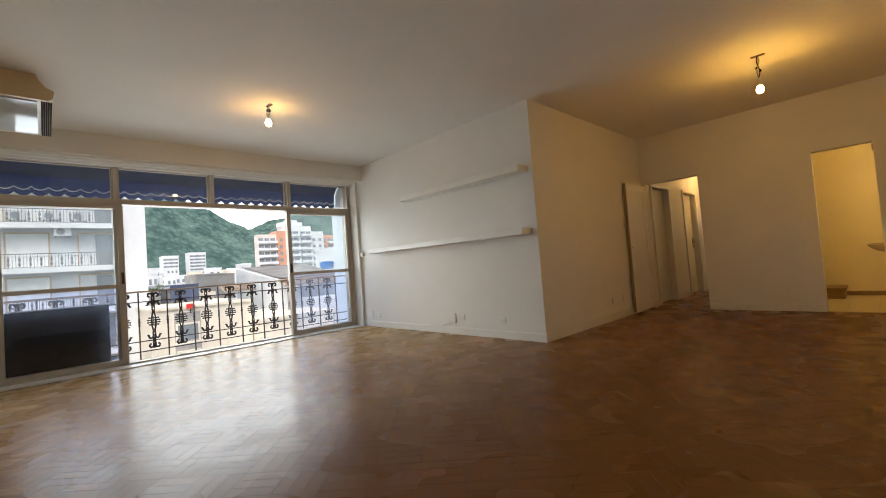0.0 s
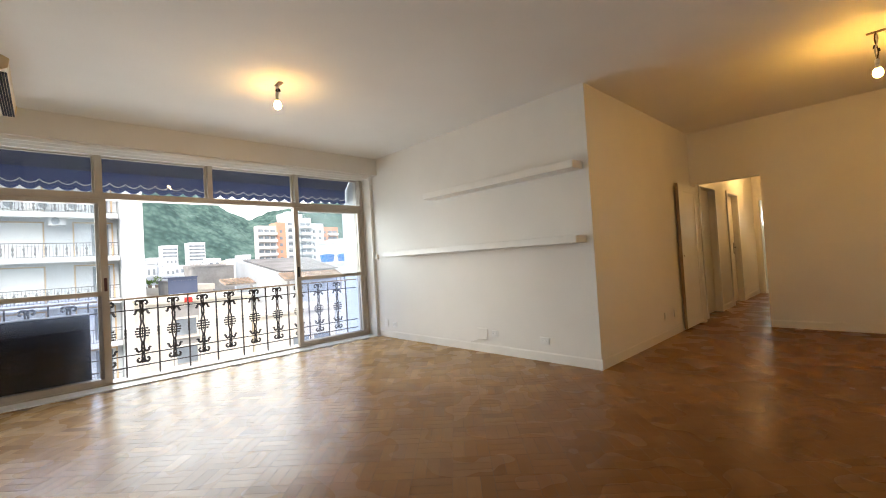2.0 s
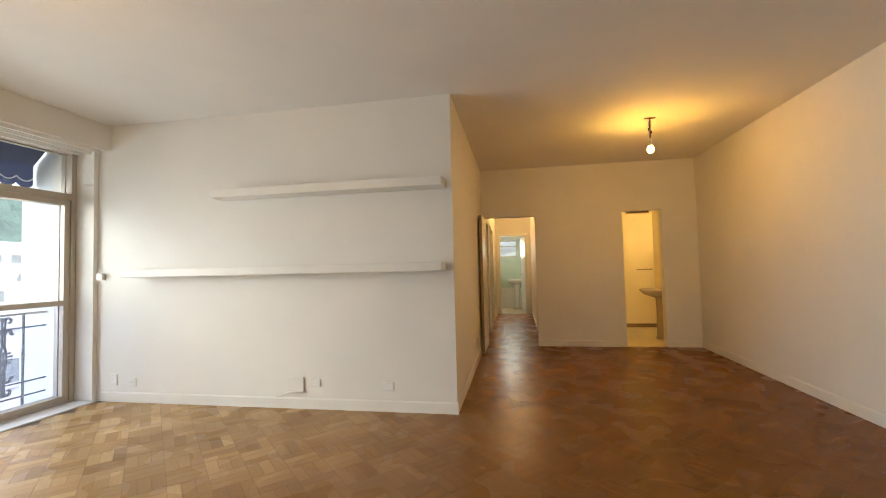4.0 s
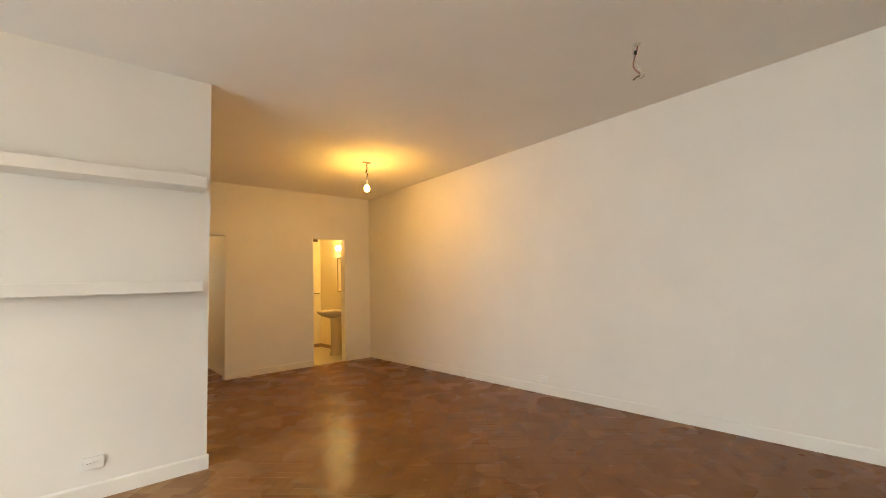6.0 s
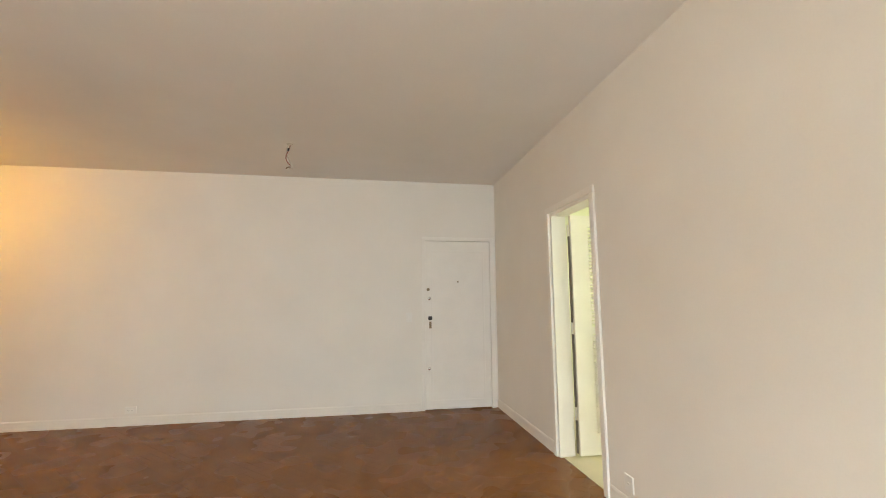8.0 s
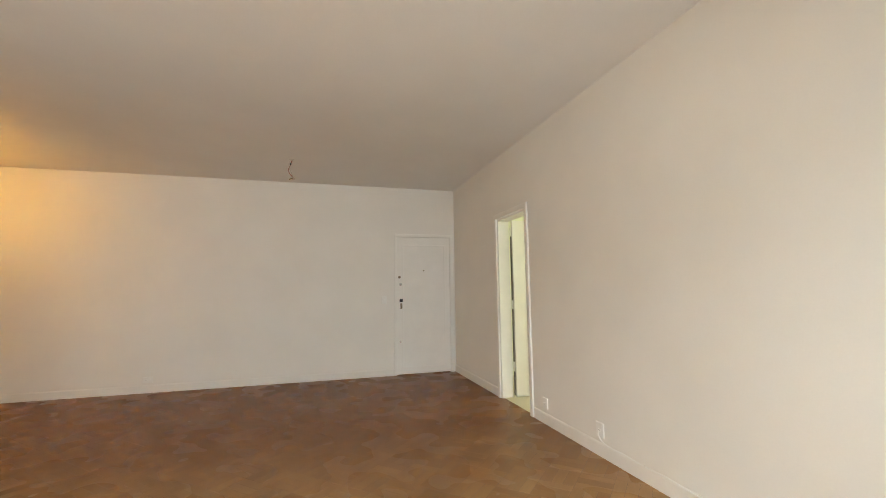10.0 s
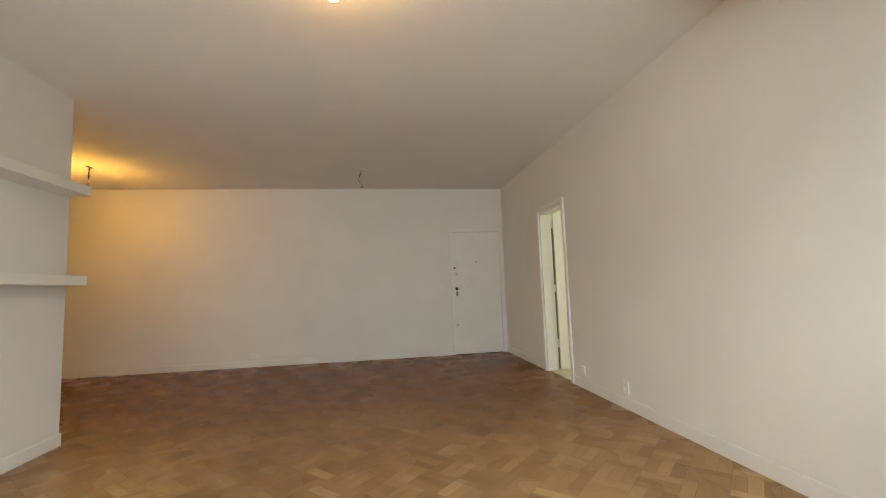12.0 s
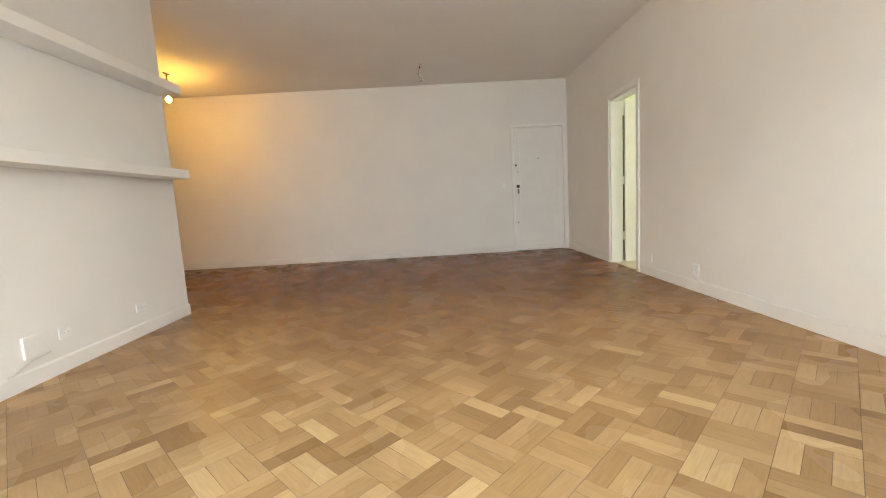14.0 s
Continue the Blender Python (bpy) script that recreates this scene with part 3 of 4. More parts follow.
# ---- the balcony window ----
win = thing("window_balcony", pose(0, 0, 0), "wide aluminium sliding balcony window, its middle bays open", "window", kind="structure")
YS = [0.09, 1.24, 2.375, 3.54, 4.675]
bm = boxes((0.60, 0.74, 0.088, 4.684, 2.578, 2.604))
part("window_frame", bm, ALU, win, "grey-brown head profile")
part("window_frame", boxes((0.58, 0.74, 0.088, 4.684, 2.085, 2.15)), ALU, win, "grey-brown transom")
part("window_frame", boxes((0.60, 0.74, 0.088, 4.684, 0.0125, 0.028)), ALU, win, "grey-brown floor track")
for y in (0.088, 4.634):
    part("window_frame", boxes((0.602, 0.737, y, y + 0.05, 0.028, 2.085), (0.602, 0.737, y, y + 0.05, 2.15, 2.578)), ALU, win, "grey-brown side profile")
for y in YS[1:4]:
    part("mullion", boxes((0.60, 0.735, y - 0.028, y + 0.028, 2.15, 2.578)), ALU, win)
for a, b in zip(YS, YS[1:]):
    bm = bmesh.new()
    y0, y1 = a + 0.03, b - 0.03
    for r in ((y0, y0 + 0.016, 2.151, 2.577), (y1 - 0.016, y1, 2.151, 2.577), (y0 + 0.016, y1 - 0.016, 2.151, 2.166), (y0 + 0.016, y1 - 0.016, 2.565, 2.577)):
        box(bm, 0.61, 0.66, *r)
    part("fanlight_sash", bm, ALU, win)
    p = part("pane", boxes((0.632, 0.638, y0 + 0.014, y1 - 0.014, 2.164, 2.568)), GLASS, win)
    p.visible_shadow = False


def sliding_leaf(y0, y1, x, pull):
    sash = part("sliding_sash", boxes((x, x + 0.05, y0, y0 + 0.065, 0.03, 2.085), (x, x + 0.05, y1 - 0.065, y1, 0.03, 2.085), (x, x + 0.05, y0 + 0.065, y1 - 0.065, 0.03, 0.085), (x, x + 0.05, y0 + 0.065, y1 - 0.065, 2.03, 2.085), (x, x + 0.05, y0 + 0.065, y1 - 0.065, 1.0, 1.05)), ALU, win, "sliding aluminium sash with middle rail")
    for z0, z1 in ((0.08, 1.005), (1.045, 2.035)):
        p = part("pane", boxes((x + 0.022, x + 0.028, y0 + 0.06, y1 - 0.06, z0, z1)), HAZY if z0 < 1 else GLASS, sash)
        p.visible_shadow = False
    part("pull_handle", box(bmesh.new(), x + 0.05, x + 0.066, pull - 0.014, pull + 0.014, 1.05, 1.20, 0.005), BLACK if y0 > 2 else REDPULL, sash, "dark recessed pull")


sliding_leaf(0.135, 1.305, 0.67, 1.275)
sliding_leaf(0.10, 1.27, 0.605, 0.14)
sliding_leaf(3.485, 4.645, 0.67, 3.515)
sliding_leaf(3.50, 4.645, 0.605, 4.615)

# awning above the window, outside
# the canopy's canvas again, with light from behind put into a brighter blue
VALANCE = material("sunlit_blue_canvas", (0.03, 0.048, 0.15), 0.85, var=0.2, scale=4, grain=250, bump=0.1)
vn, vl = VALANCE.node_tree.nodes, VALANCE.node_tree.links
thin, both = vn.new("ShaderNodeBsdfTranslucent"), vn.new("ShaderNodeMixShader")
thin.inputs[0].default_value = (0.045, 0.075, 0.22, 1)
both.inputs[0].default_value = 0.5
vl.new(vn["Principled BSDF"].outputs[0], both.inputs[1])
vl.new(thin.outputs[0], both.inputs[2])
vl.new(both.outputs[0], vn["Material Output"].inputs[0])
aw = thing("awning", pose(0.12, 0, 0), "dark blue canvas awning with a scalloped white-edged valance", "awning")
bm = bmesh.new()
prism(bm, [(0.36, 2.86), (0.0, 2.52), (0.0, 2.51), (0.37, 2.85)], "y", -0.02, 4.72)
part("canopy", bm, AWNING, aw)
bm, tr = bmesh.new(), bmesh.new()
y, pts = -0.02, []
while y < 4.70:
    for k in range(8):
        u = k / 8
        pts.append((y + 0.158 * u, 2.30 - 0.045 * math.sin(math.pi * u) ** 0.8))
    y += 0.158
pts.append((y, 2.30))
for (a, za), (b, zb) in zip(pts, pts[1:]):
    q = [bm.verts.new((0.0, a, 2.52)), bm.verts.new((0.0, b, 2.52)), bm.verts.new((0.0, b, zb)), bm.verts.new((0.0, a, za))]
    bm.faces.new(q)
    q = [bm.verts.new((-0.004, v.co.y, v.co.z)) for v in q]
    bm.faces.new(q[::-1])
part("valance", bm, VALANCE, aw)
tube(tr, [(0.004, a, z + 0.075) for a, z in pts], 0.005, 5)
part("valance_braid", tr, AWNTRIM, aw, "white scalloped braid")

# ---- wrought iron railing ----
rail = thing("balcony_railing", pose(0.30, 0, 0), "dark wrought iron balcony railing with scroll ornaments and wooden handrail", "railing")
part("handrail", box(bmesh.new(), -0.022, 0.022, -0.03, 4.735, 0.915, 0.937, 0.006), HANDRAIL, rail, "brown wooden handrail")
for z in (0.785, 0.235, 0.095):
    part("rail_bar", boxes((-0.006, 0.006, -0.03, 4.735, z - 0.007, z + 0.007)), IRON, rail)
post_me = None
STEP = 0.3385
for k in range(14):
    y = 1.48 + STEP * (k - 4)
    if post_me is None:
        bm = boxes((-0.008, 0.008, -0.008, 0.008, -0.06, 0.915), (-0.022, 0.022, -0.022, 0.022, -0.06, -0.045))
        lathe(bm, [(0.008, 0.44), (0.016, 0.455), (0.010, 0.475), (0.017, 0.50), (0.010, 0.525), (0.016, 0.545), (0.008, 0.56)], n=8)
        post_me = mesh_of("post", bm, IRON)
    ob = new("post", post_me)
    ob.parent, ob.location = rail, (0, y, 0)


CURL = [(0.006, -0.026), (0.012, 0.006), (0.026, 0.025), (0.045, 0.028), (0.060, 0.014), (0.062, -0.008), (0.052, -0.022), (0.041, -0.018), (0.040, -0.008)]
FLICK = [(0.006, -0.030), (0.014, 0.000), (0.028, 0.018), (0.046, 0.020), (0.060, 0.006), (0.063, -0.014), (0.070, -0.026), (0.080, -0.024), (0.083, -0.014)]


def ornament_mesh():
    bm = bmesh.new()
    for s in (-1, 1):
        def m(pts):
            return [(x, s * y, z) for x, y, z in pts]
        # doubled stem, pinched between its collars
        for lo, hi in ((0.125, 0.37), (0.63, 0.905)):
            tube(bm, m([(0, w, lo + (hi - lo) * k / 8) for k, w in enumerate((0.007, 0.012, 0.014, 0.010, 0.008, 0.011, 0.014, 0.012, 0.007))]), 0.0105, 6)
        # arms that arch away from the stem: the outer pairs curl in, the inner pairs flick out
        for zc, up, hook in ((0.868, 1, CURL), (0.755, 1, FLICK), (0.285, -1, FLICK), (0.165, -1, CURL)):
            tube(bm, m([(0, u, zc + up * v) for u, v in hook]), 0.0125, 6, [0.9, 1.1, 1.15, 1.2, 1.2, 1.1, 1.0, 0.9, 0.6])
        # open spindle of the middle
        tube(bm, m([(0, 0.006, 0.360), (0, 0.014, 0.40), (0, 0.022, 0.44), (0, 0.025, 0.50), (0, 0.022, 0.56), (0, 0.014, 0.60), (0, 0.006, 0.64)]), 0.0105, 6)
    tube(bm, [(0, 0, 0.43), (0, 0, 0.57)], 0.006, 6)
    # bars across it, with knobbed ends
    for zc, w in ((0.452, 0.054), (0.484, 0.070), (0.516, 0.070), (0.548, 0.054)):
        tube(bm, [(0, -w - 0.010, zc), (0, -w, zc), (0, 0.014 - w, zc), (0, w - 0.014, zc), (0, w, zc), (0, w + 0.010, zc)], 0.0105, 6, [0.6, 1.3, 0.85, 0.85, 1.3, 0.6])
    return mesh_of("ornament", bm, IRON)


orn = ornament_mesh()
for k in range(13):
    ob = new("ornament", orn)
    ob.parent, ob.location = rail, (0, 1.48 + STEP * (k - 3.5), 0)

# black panel standing on the balcony behind the glass
tv = thing("black_panel", pose(0.50, 0.62, -0.055), "large black flat panel standing upright on the balcony", "panel")
part("body", box(bmesh.new(), -0.03, 0.03, -0.50, 0.52, 0.0, 0.855, 0.008), material("dull_black_panel", (0.006, 0.006, 0.007), 0.55, var=0.3, spec=0.12), tv)
part("top_edge", box(bmesh.new(), -0.032, 0.032, -0.50, 0.52, 0.856, 0.87, 0.003), PLATE, tv, "pale grey top strip")


# ---- shelves ----
def shelf(x0, x1, z0, z1, label):
    ob = thing("wall_shelf_board", pose(x0, SHELF_Y, z0), label, "shelf", "shelves on the wall")
    part("board", box(bmesh.new(), 0, x1 - x0, -0.205, 0, 0, z1 - z0, 0.004), GLOSS, ob)
    part("end_cap", box(bmesh.new(), x1 - x0 + 0.0005, x1 - x0 + 0.004, -0.2, -0.004, 0.004, z1 - z0 - 0.004), GLOSS, ob)
    return ob


shelf(2.44, 4.672, 2.008, 2.086, "short thick white floating shelf, upper")
shelf(1.455, 4.658, 1.270, 1.345, "long thick white floating shelf, lower")


# ---- sockets, switches, cables ----
def socket(m, label, w=0.075, h=0.075, slots=1, name="wall_socket"):
    """A plate in the local x z plane that faces local -y."""
    ob = thing(name, m, label, "socket" if name == "wall_socket" else "switch", "wall plates")
    part("cover_plate", box(bmesh.new(), -w / 2, w / 2, -0.012, 0, -h / 2, h / 2, 0.004), PLATE, ob)
    if name == "wall_socket":
        for k in range(slots):
            dx = (k - (slots - 1) / 2) * 0.035
            bm = bmesh.new()
            box(bm, dx - 0.014, dx + 0.014, -0.0145, -0.0125, -0.008, 0.008, 0.002)
            part("socket_face", bm, PLATE, ob)
            for s in (-1, 1):
                part("pin_hole", tube(bmesh.new(), [(dx + s * 0.007, -0.0150, 0), (dx + s * 0.007, -0.0155, 0)], 0.0025, 6), SLOT, ob)
    else:
        part("rocker", box(bmesh.new(), -0.012, 0.012, -0.018, -0.012, -0.02, 0.02, 0.003), PLATE, ob)
    return ob


north = SHELF_Y
socket(pose(1.165, north, 0.225), "small white socket beside the window pilaster", 0.09, 0.115)
socket(pose(1.385, north, 0.205), "white wall socket above the skirting", 0.10, 0.085, 2)
socket(pose(3.40, north, 0.245), "white wall socket above the skirting", 0.09, 0.075, 2)
socket(pose(4.10, north, 0.228), "wide white wall socket above the skirting", 0.115, 0.075, 2)
socket(pose(CORNER, 6.52, 0.29, 0, 0, 90), "small white wall socket", 0.07, 0.10)
socket(pose(CORNER, 6.87, 0.286, 0, 0, 90), "small white wall socket", 0.07, 0.10)
socket(pose(LEN, 4.178, 0.165, 0, 0, -90), "flat white wall socket above the skirting", 0.115, 0.075, 2)
socket(pose(5.246, 0, 0.191, 0, 0, 180), "white wall socket above the skirting", 0.085, 0.10, 1)
socket(pose(4.435, 0, 0.195, 0, 0, 180), "white wall socket with a cable plugged in", 0.085, 0.11, 1)
socket(pose(LEN, 1.13, 1.13, 0, 0, -90), "flat white light switch beside the door", 0.075, 0.115, name="light_switch")
piece("wall_bracket", box(bmesh.new(), 0.985, 1.05, 4.69, SHELF_Y, 1.25, 1.32, 0.003), GLOSS, "small white bracket fixed beside the window", "bracket", kind="thing")

cab = thing("loose_cable", pose(3.28, north, 0), "short white cable hanging from the wall", "cable")
part("cable", tube(bmesh.new(), [(-0.004, -0.010, 0.17), (-0.008, -0.020, 0.163), (-0.06, -0.022, 0.160), (-0.13, -0.022, 0.155), (-0.19, -0.022, 0.135), (-0.25, -0.02, 0.112), (-0.275, -0.02, 0.106)], 0.006, 6), WIREWHITE, cab)
part("cover_plate", box(bmesh.new(), -0.16, 0.0, -0.016, 0, 0.165, 0.295, 0.004), PAINT, cab, "blank white cover plate")
cab = thing("wall_cable", pose(4.435, 0, 0), "thin white cable clipped along the skirting", "cable")
pts = [(0.0, 0.02, 0.19), (-0.01, 0.035, 0.165), (-0.04, 0.03, 0.13), (-0.09, 0.024, 0.113)]
for i in range(26):
    pts.append((-0.15 - i * 0.125, 0.022, 0.108 + 0.004 * math.sin(i * 1.9) + 0.003 * math.sin(i * 0.7)))
part("cable", tube(bmesh.new(), pts, 0.005, 6), PLATE, cab)
for x in (-0.09, -0.47, -1.04, -1.6, -2.2, -2.8):
    part("clip", box(bmesh.new(), x - 0.005, x + 0.005, 0.010, 0.028, 0.102, 0.116, 0.002), SKIRT, cab)


# ---- hanging bulbs ----
def hanging_bulb(m, drop, label, lit=True, lean=0.0, shine=BULB):
    ob = thing("hanging_bulb" if lit else "hanging_wires", m, label, "lamp" if lit else "wire", "ceiling outlets")
    bm = bmesh.new()
    prism(bm, [(-0.06, -0.02), (0.05, -0.025), (0.065, 0.0), (0.05, 0.022), (-0.055, 0.02)], "z", -0.004, 0.0)
    if lit:
        part("ceiling_plate", bm, WIRE, ob, "small brown ceiling plate")
    else:
        bm.free()
        part("ceiling_plate", lathe(bmesh.new(), [(0.02, -0.012), (0.03, -0.004), (0.03, 0)], n=12), WIREWHITE, ob)
    top = -drop + 0.115 if lit else -drop
    for s, mat in ((-1, WIRE if lit else REDWIRE), (1, WIREWHITE)):
        pts = []
        for i in range(9):
            u = i / 8
            pts.append((lean * u + 0.010 * s * math.sin(u * 6.5) + (0 if lit else 0.045 * math.sin(u * 3.1)), 0.012 * s * math.cos(u * 5.0) - 0.02 * u * (1 - u), top * u))
        part("wire", tube(bmesh.new(), pts, 0.0055, 6), mat, ob)
    for s in ((-1, 1) if lit else ()):
        part("wire_joint", tube(bmesh.new(), [(lean * 0.5 + 0.010 * s, 0.006 * s, top * (0.55 + 0.06 * s)), (lean * 0.5 + 0.016 * s, 0.009 * s, top * (0.55 + 0.06 * s) - 0.025)], 0.009, 8), BLACK, ob, "taped wire joint")
    if lit:
        part("bulb", lathe(bmesh.new(), [(0.0245, 0.032), (0.0305, 0.014), (0.0328, 0.002), (0.032, -0.010), (0.025, -0.028), (0.012, -0.037), (0.003, -0.039)], (lean, 0, -drop), 20), shine, ob, "lit frosted bulb", True)
        # unlit neck added to hold the bulb's glow off the ceiling
        part("bulb_neck", lathe(bmesh.new(), [(0.013, 0.068), (0.016, 0.054), (0.021, 0.042), (0.026, 0.0325)], (lean, 0, -drop), 20), PLATE, ob, "opaque bulb neck that shades the ceiling", True)
        part("lamp_cap", lathe(bmesh.new(), [(0.010, 0.118), (0.016, 0.112), (0.016, 0.075), (0.0145, 0.069)], (lean, 0, -drop), 14), PLATE, ob, "pale lampholder", True)
    else:
        part("terminal", box(bmesh.new(), lean - 0.012, lean + 0.022, -0.012, 0.012, -drop - 0.02, -drop + 0.004, 0.003), WIREWHITE, ob)
        part("bare_end", tube(bmesh.new(), [(lean, 0, -drop), (lean + 0.02, 0.03, -drop - 0.012), (lean + 0.03, 0.05, -drop - 0.03)], 0.006, 6), BRASS, ob, "bare copper wire end")
        part("wire_joint", tube(bmesh.new(), [(0.01, 0.0, -0.045), (0.014, 0.0, -0.07)], 0.010, 8), BLACK, ob, "taped wire joint")
    return ob


hanging_bulb(pose(3.0, 2.378, H), 0.180, "bare lit bulb hanging from short ceiling wires", True, -0.05, BULB_LOW)
hanging_bulb(pose(6.77, 5.87, H), 0.345, "bare lit bulb hanging from long ceiling wires", True, -0.006)
# the hall bulb is out of view, added for the hall's warm light
hanging_bulb(pose(5.2, 10.9, 2.70), 0.14, "unseen bulb added to light the hall", True, 0.0, UNSEENBULB)
hanging_bulb(pose(6.867, 2.412, H, 0, 0, 70), 0.235, "loose ceiling wires with no bulb", False, -0.03)

# ---- ceiling-hung air conditioner beside the kitchen wall ----
ac = thing("air_conditioner", pose(1.55, 0.0, 2.65), "aged white ceiling-hung air conditioner unit", "air conditioner")
prof = [(0.02, 0.0), (0.60, 0.0), (0.635, 0.02), (0.645, 0.085), (0.59, 0.112), (0.55, 0.165), (0.53, 0.215), (0.02, 0.215)]
part("body", prism(bmesh.new(), prof, "x", 0.03, 1.08), PLASTIC, ac)
for x0, x1 in ((0.0, 0.03), (1.08, 1.11)):
    part("end_cap", prism(bmesh.new(), [(u + (0.004 if u > 0.3 else 0), v - (0.003 if v < 0.01 else 0)) for u, v in prof], "x", x0, x1), PLASTIC, ac)
part("intake_panel", box(bmesh.new(), 0.06, 1.05, 0.08, 0.54, -0.008, -0.001, 0.003), material("glossy_grey_panel", (0.36, 0.35, 0.31), 0.08, var=0.05, bump=0.0), ac, "glossy grey-white intake panel")
for i in range(5):
    part("louvre", box(bmesh.new(), 0.02, 1.07, 0.562 + i * 0.015, 0.574 + i * 0.015, -0.010, -0.001, 0.001), SLOT, ac, "dark outlet louvre")

# ---- bathroom beside the alcove ----
bas = thing("pedestal_basin", pose(7.63, 8.70, 0), "ceramic pedestal wash basin, its shade put into a beige colour", "wash basin")
part("pedestal", lathe(bmesh.new(), [(0.135, 0.0), (0.13, 0.03), (0.115, 0.08), (0.112, 0.5), (0.118, 0.66), (0.145, 0.72)], (0.09, 0, 0), 18), SHADECERAMIC, bas, "", True)
bm = bmesh.new()
lathe(bm, [(0.10, 0.70), (0.22, 0.745), (0.285, 0.80), (0.30, 0.835), (0.27, 0.84), (0.20, 0.78), (0.05, 0.755)], (0.03, 0, 0), 28, 1.06, 0.95)
part("basin", bm, SHADECERAMIC, bas, "", True)
part("back_ledge", box(bmesh.new(), 0.12, 0.345, -0.24, 0.24, 0.79, 0.838, 0.01), SHADECERAMIC, bas)
bm = tube(bmesh.new(), [(0.24, 0.0, 0.83), (0.24, 0.0, 0.99), (0.22, 0.0, 1.03), (0.17, 0.0, 1.04), (0.12, 0.0, 1.01), (0.115, 0, 0.98)], 0.012, 8)
part("tap", bm, CHROME, bas, "chrome swan-neck tap", True)
part("tap_handle", lathe(bmesh.new(), [(0.01, 0.0), (0.022, 0.03), (0.022, 0.05), (0.012, 0.06)], (0.26, -0.09, 0.84), 10), CHROME, bas, "chrome tap handle")
part("waste_pipe", tube(bmesh.new(), [(0.20, 0.0, 0.66), (0.21, 0.0, 0.56), (0.24, 0.0, 0.53), (0.28, 0.0, 0.56), (0.353, 0.0, 0.56)], 0.02, 8), BRASS, bas, "dark waste pipe behind the pedestal", True)
mir = thing("bathroom_mirror", pose(7.985, 8.94, 1.52), "plain rectangular wall mirror above the basin", "mirror")
part("mirror_glass", boxes((-0.010, -0.004, -0.22, 0.20, -0.32, 0.34)), MIRROR, mir)
part("mirror_frame", boxes((-0.016, 0, 0.20, 0.215, -0.335, 0.355), (-0.016, 0, -0.235, -0.22, -0.335, 0.355), (-0.016, 0, -0.22, 0.20, -0.335, -0.32), (-0.016, 0, -0.22, 0.20, 0.34, 0.355)), BRASS, mir, "thin dark frame")
sc = thing("wall_lamp", pose(7.985, 8.90, 2.055), "lit frosted glass wall lamp above the mirror", "lamp")
part("lamp_base", box(bmesh.new(), -0.03, 0, -0.06, 0.06, -0.03, 0.03, 0.006), CHROME, sc)
part("shade", lathe(bmesh.new(), [(0.02, 0.042), (0.05, 0.034), (0.066, 0.0), (0.052, -0.03), (0.02, -0.04)], (-0.10, 0, 0), 16), glow("lit_lamp_shade", (1.0, 0.67, 0.22), SHADE_E), sc, "glowing frosted shade", True)
tb = thing("towel_bar", pose(7.80, 10.0, 1.155), "dark metal towel bar", "towel bar")
part("bar", tube(bmesh.new(), [(-0.14, -0.05, 0), (0.14, -0.05, 0)], 0.010, 8), BRASS, tb)
for x in (-0.13, 0.13):
    part("bracket", tube(bmesh.new(), [(x, 0, 0), (x, -0.05, 0)], 0.011, 8), BRASS, tb)
vent = thing("ventilation_slot", pose(7.71, 10.0, 2.33), "dark brown ventilation slot high on the wall", "vent")
part("frame", boxes((-0.22, 0.22, -0.02, 0, 0.036, 0.05), (-0.22, 0.22, -0.02, 0, -0.05, -0.036), (-0.22, -0.20, -0.02, 0, -0.036, 0.036), (0.20, 0.22, -0.02, 0, -0.036, 0.036)), STONE, vent)
for i in range(3):
    part("slat", boxes((-0.20, 0.20, -0.014, -0.004, -0.034 + i * 0.024, -0.014 + i * 0.024)), SLOT, vent)
led = thing("stone_step", pose(6.63, 9.70, 0), "low brown stone shower step", "step")
part("tread", box(bmesh.new(), -0.40, 0.42, -0.26, 0.285, 0.13, 0.17, 0.005), STONE, led)
part("riser", box(bmesh.new(), -0.40, 0.40, -0.24, 0.285, 0.0, 0.13, 0.003), STONE, led)

# ---- far bathroom at the end of the hall ----
piece("wall_far_bathroom_tiles", boxes((4.742, 5.94, 13.988, 13.999, 0.62, 1.545), (5.31, 5.94, 13.988, 13.999, 1.545, 2.1)), GREENTILE, "pale green tiles on the far bathroom wall", "wall")
fw = thing("window_far_bathroom", pose(5.03, 14.0, 1.80), "small frosted tilting bathroom window", "window", kind="structure")
part("window_frame", boxes((-0.27, -0.245, 0, 0.06, -0.25, 0.25), (0.245, 0.27, 0, 0.06, -0.25, 0.25), (-0.245, 0.245, 0, 0.06, 0.225, 0.25), (-0.245, 0.245, 0, 0.06, -0.25, -0.225), (-0.245, 0.245, 0, 0.05, 0.07, 0.09)), ALU, fw)
for z0, z1 in ((-0.225, 0.07), (0.09, 0.225)):
    p = part("pane", boxes((-0.245, 0.245, 0.025, 0.03, z0, z1)), GLASS, fw)
    p.visible_shadow = False
bas = thing("wall_basin", pose(5.22, 13.72, 0), "white ceramic bathroom basin on a pedestal", "wash basin")
part("basin", lathe(bmesh.new(), [(0.08, 0.72), (0.18, 0.77), (0.24, 0.86), (0.225, 0.87), (0.16, 0.80), (0.03, 0.78)], (0, 0, 0), 22), CERAMIC, bas, "", True)
part("pedestal", lathe(bmesh.new(), [(0.11, 0), (0.08, 0.08), (0.075, 0.6), (0.10, 0.73)], (0.05, 0, 0), 16), CERAMIC, bas, "", True)

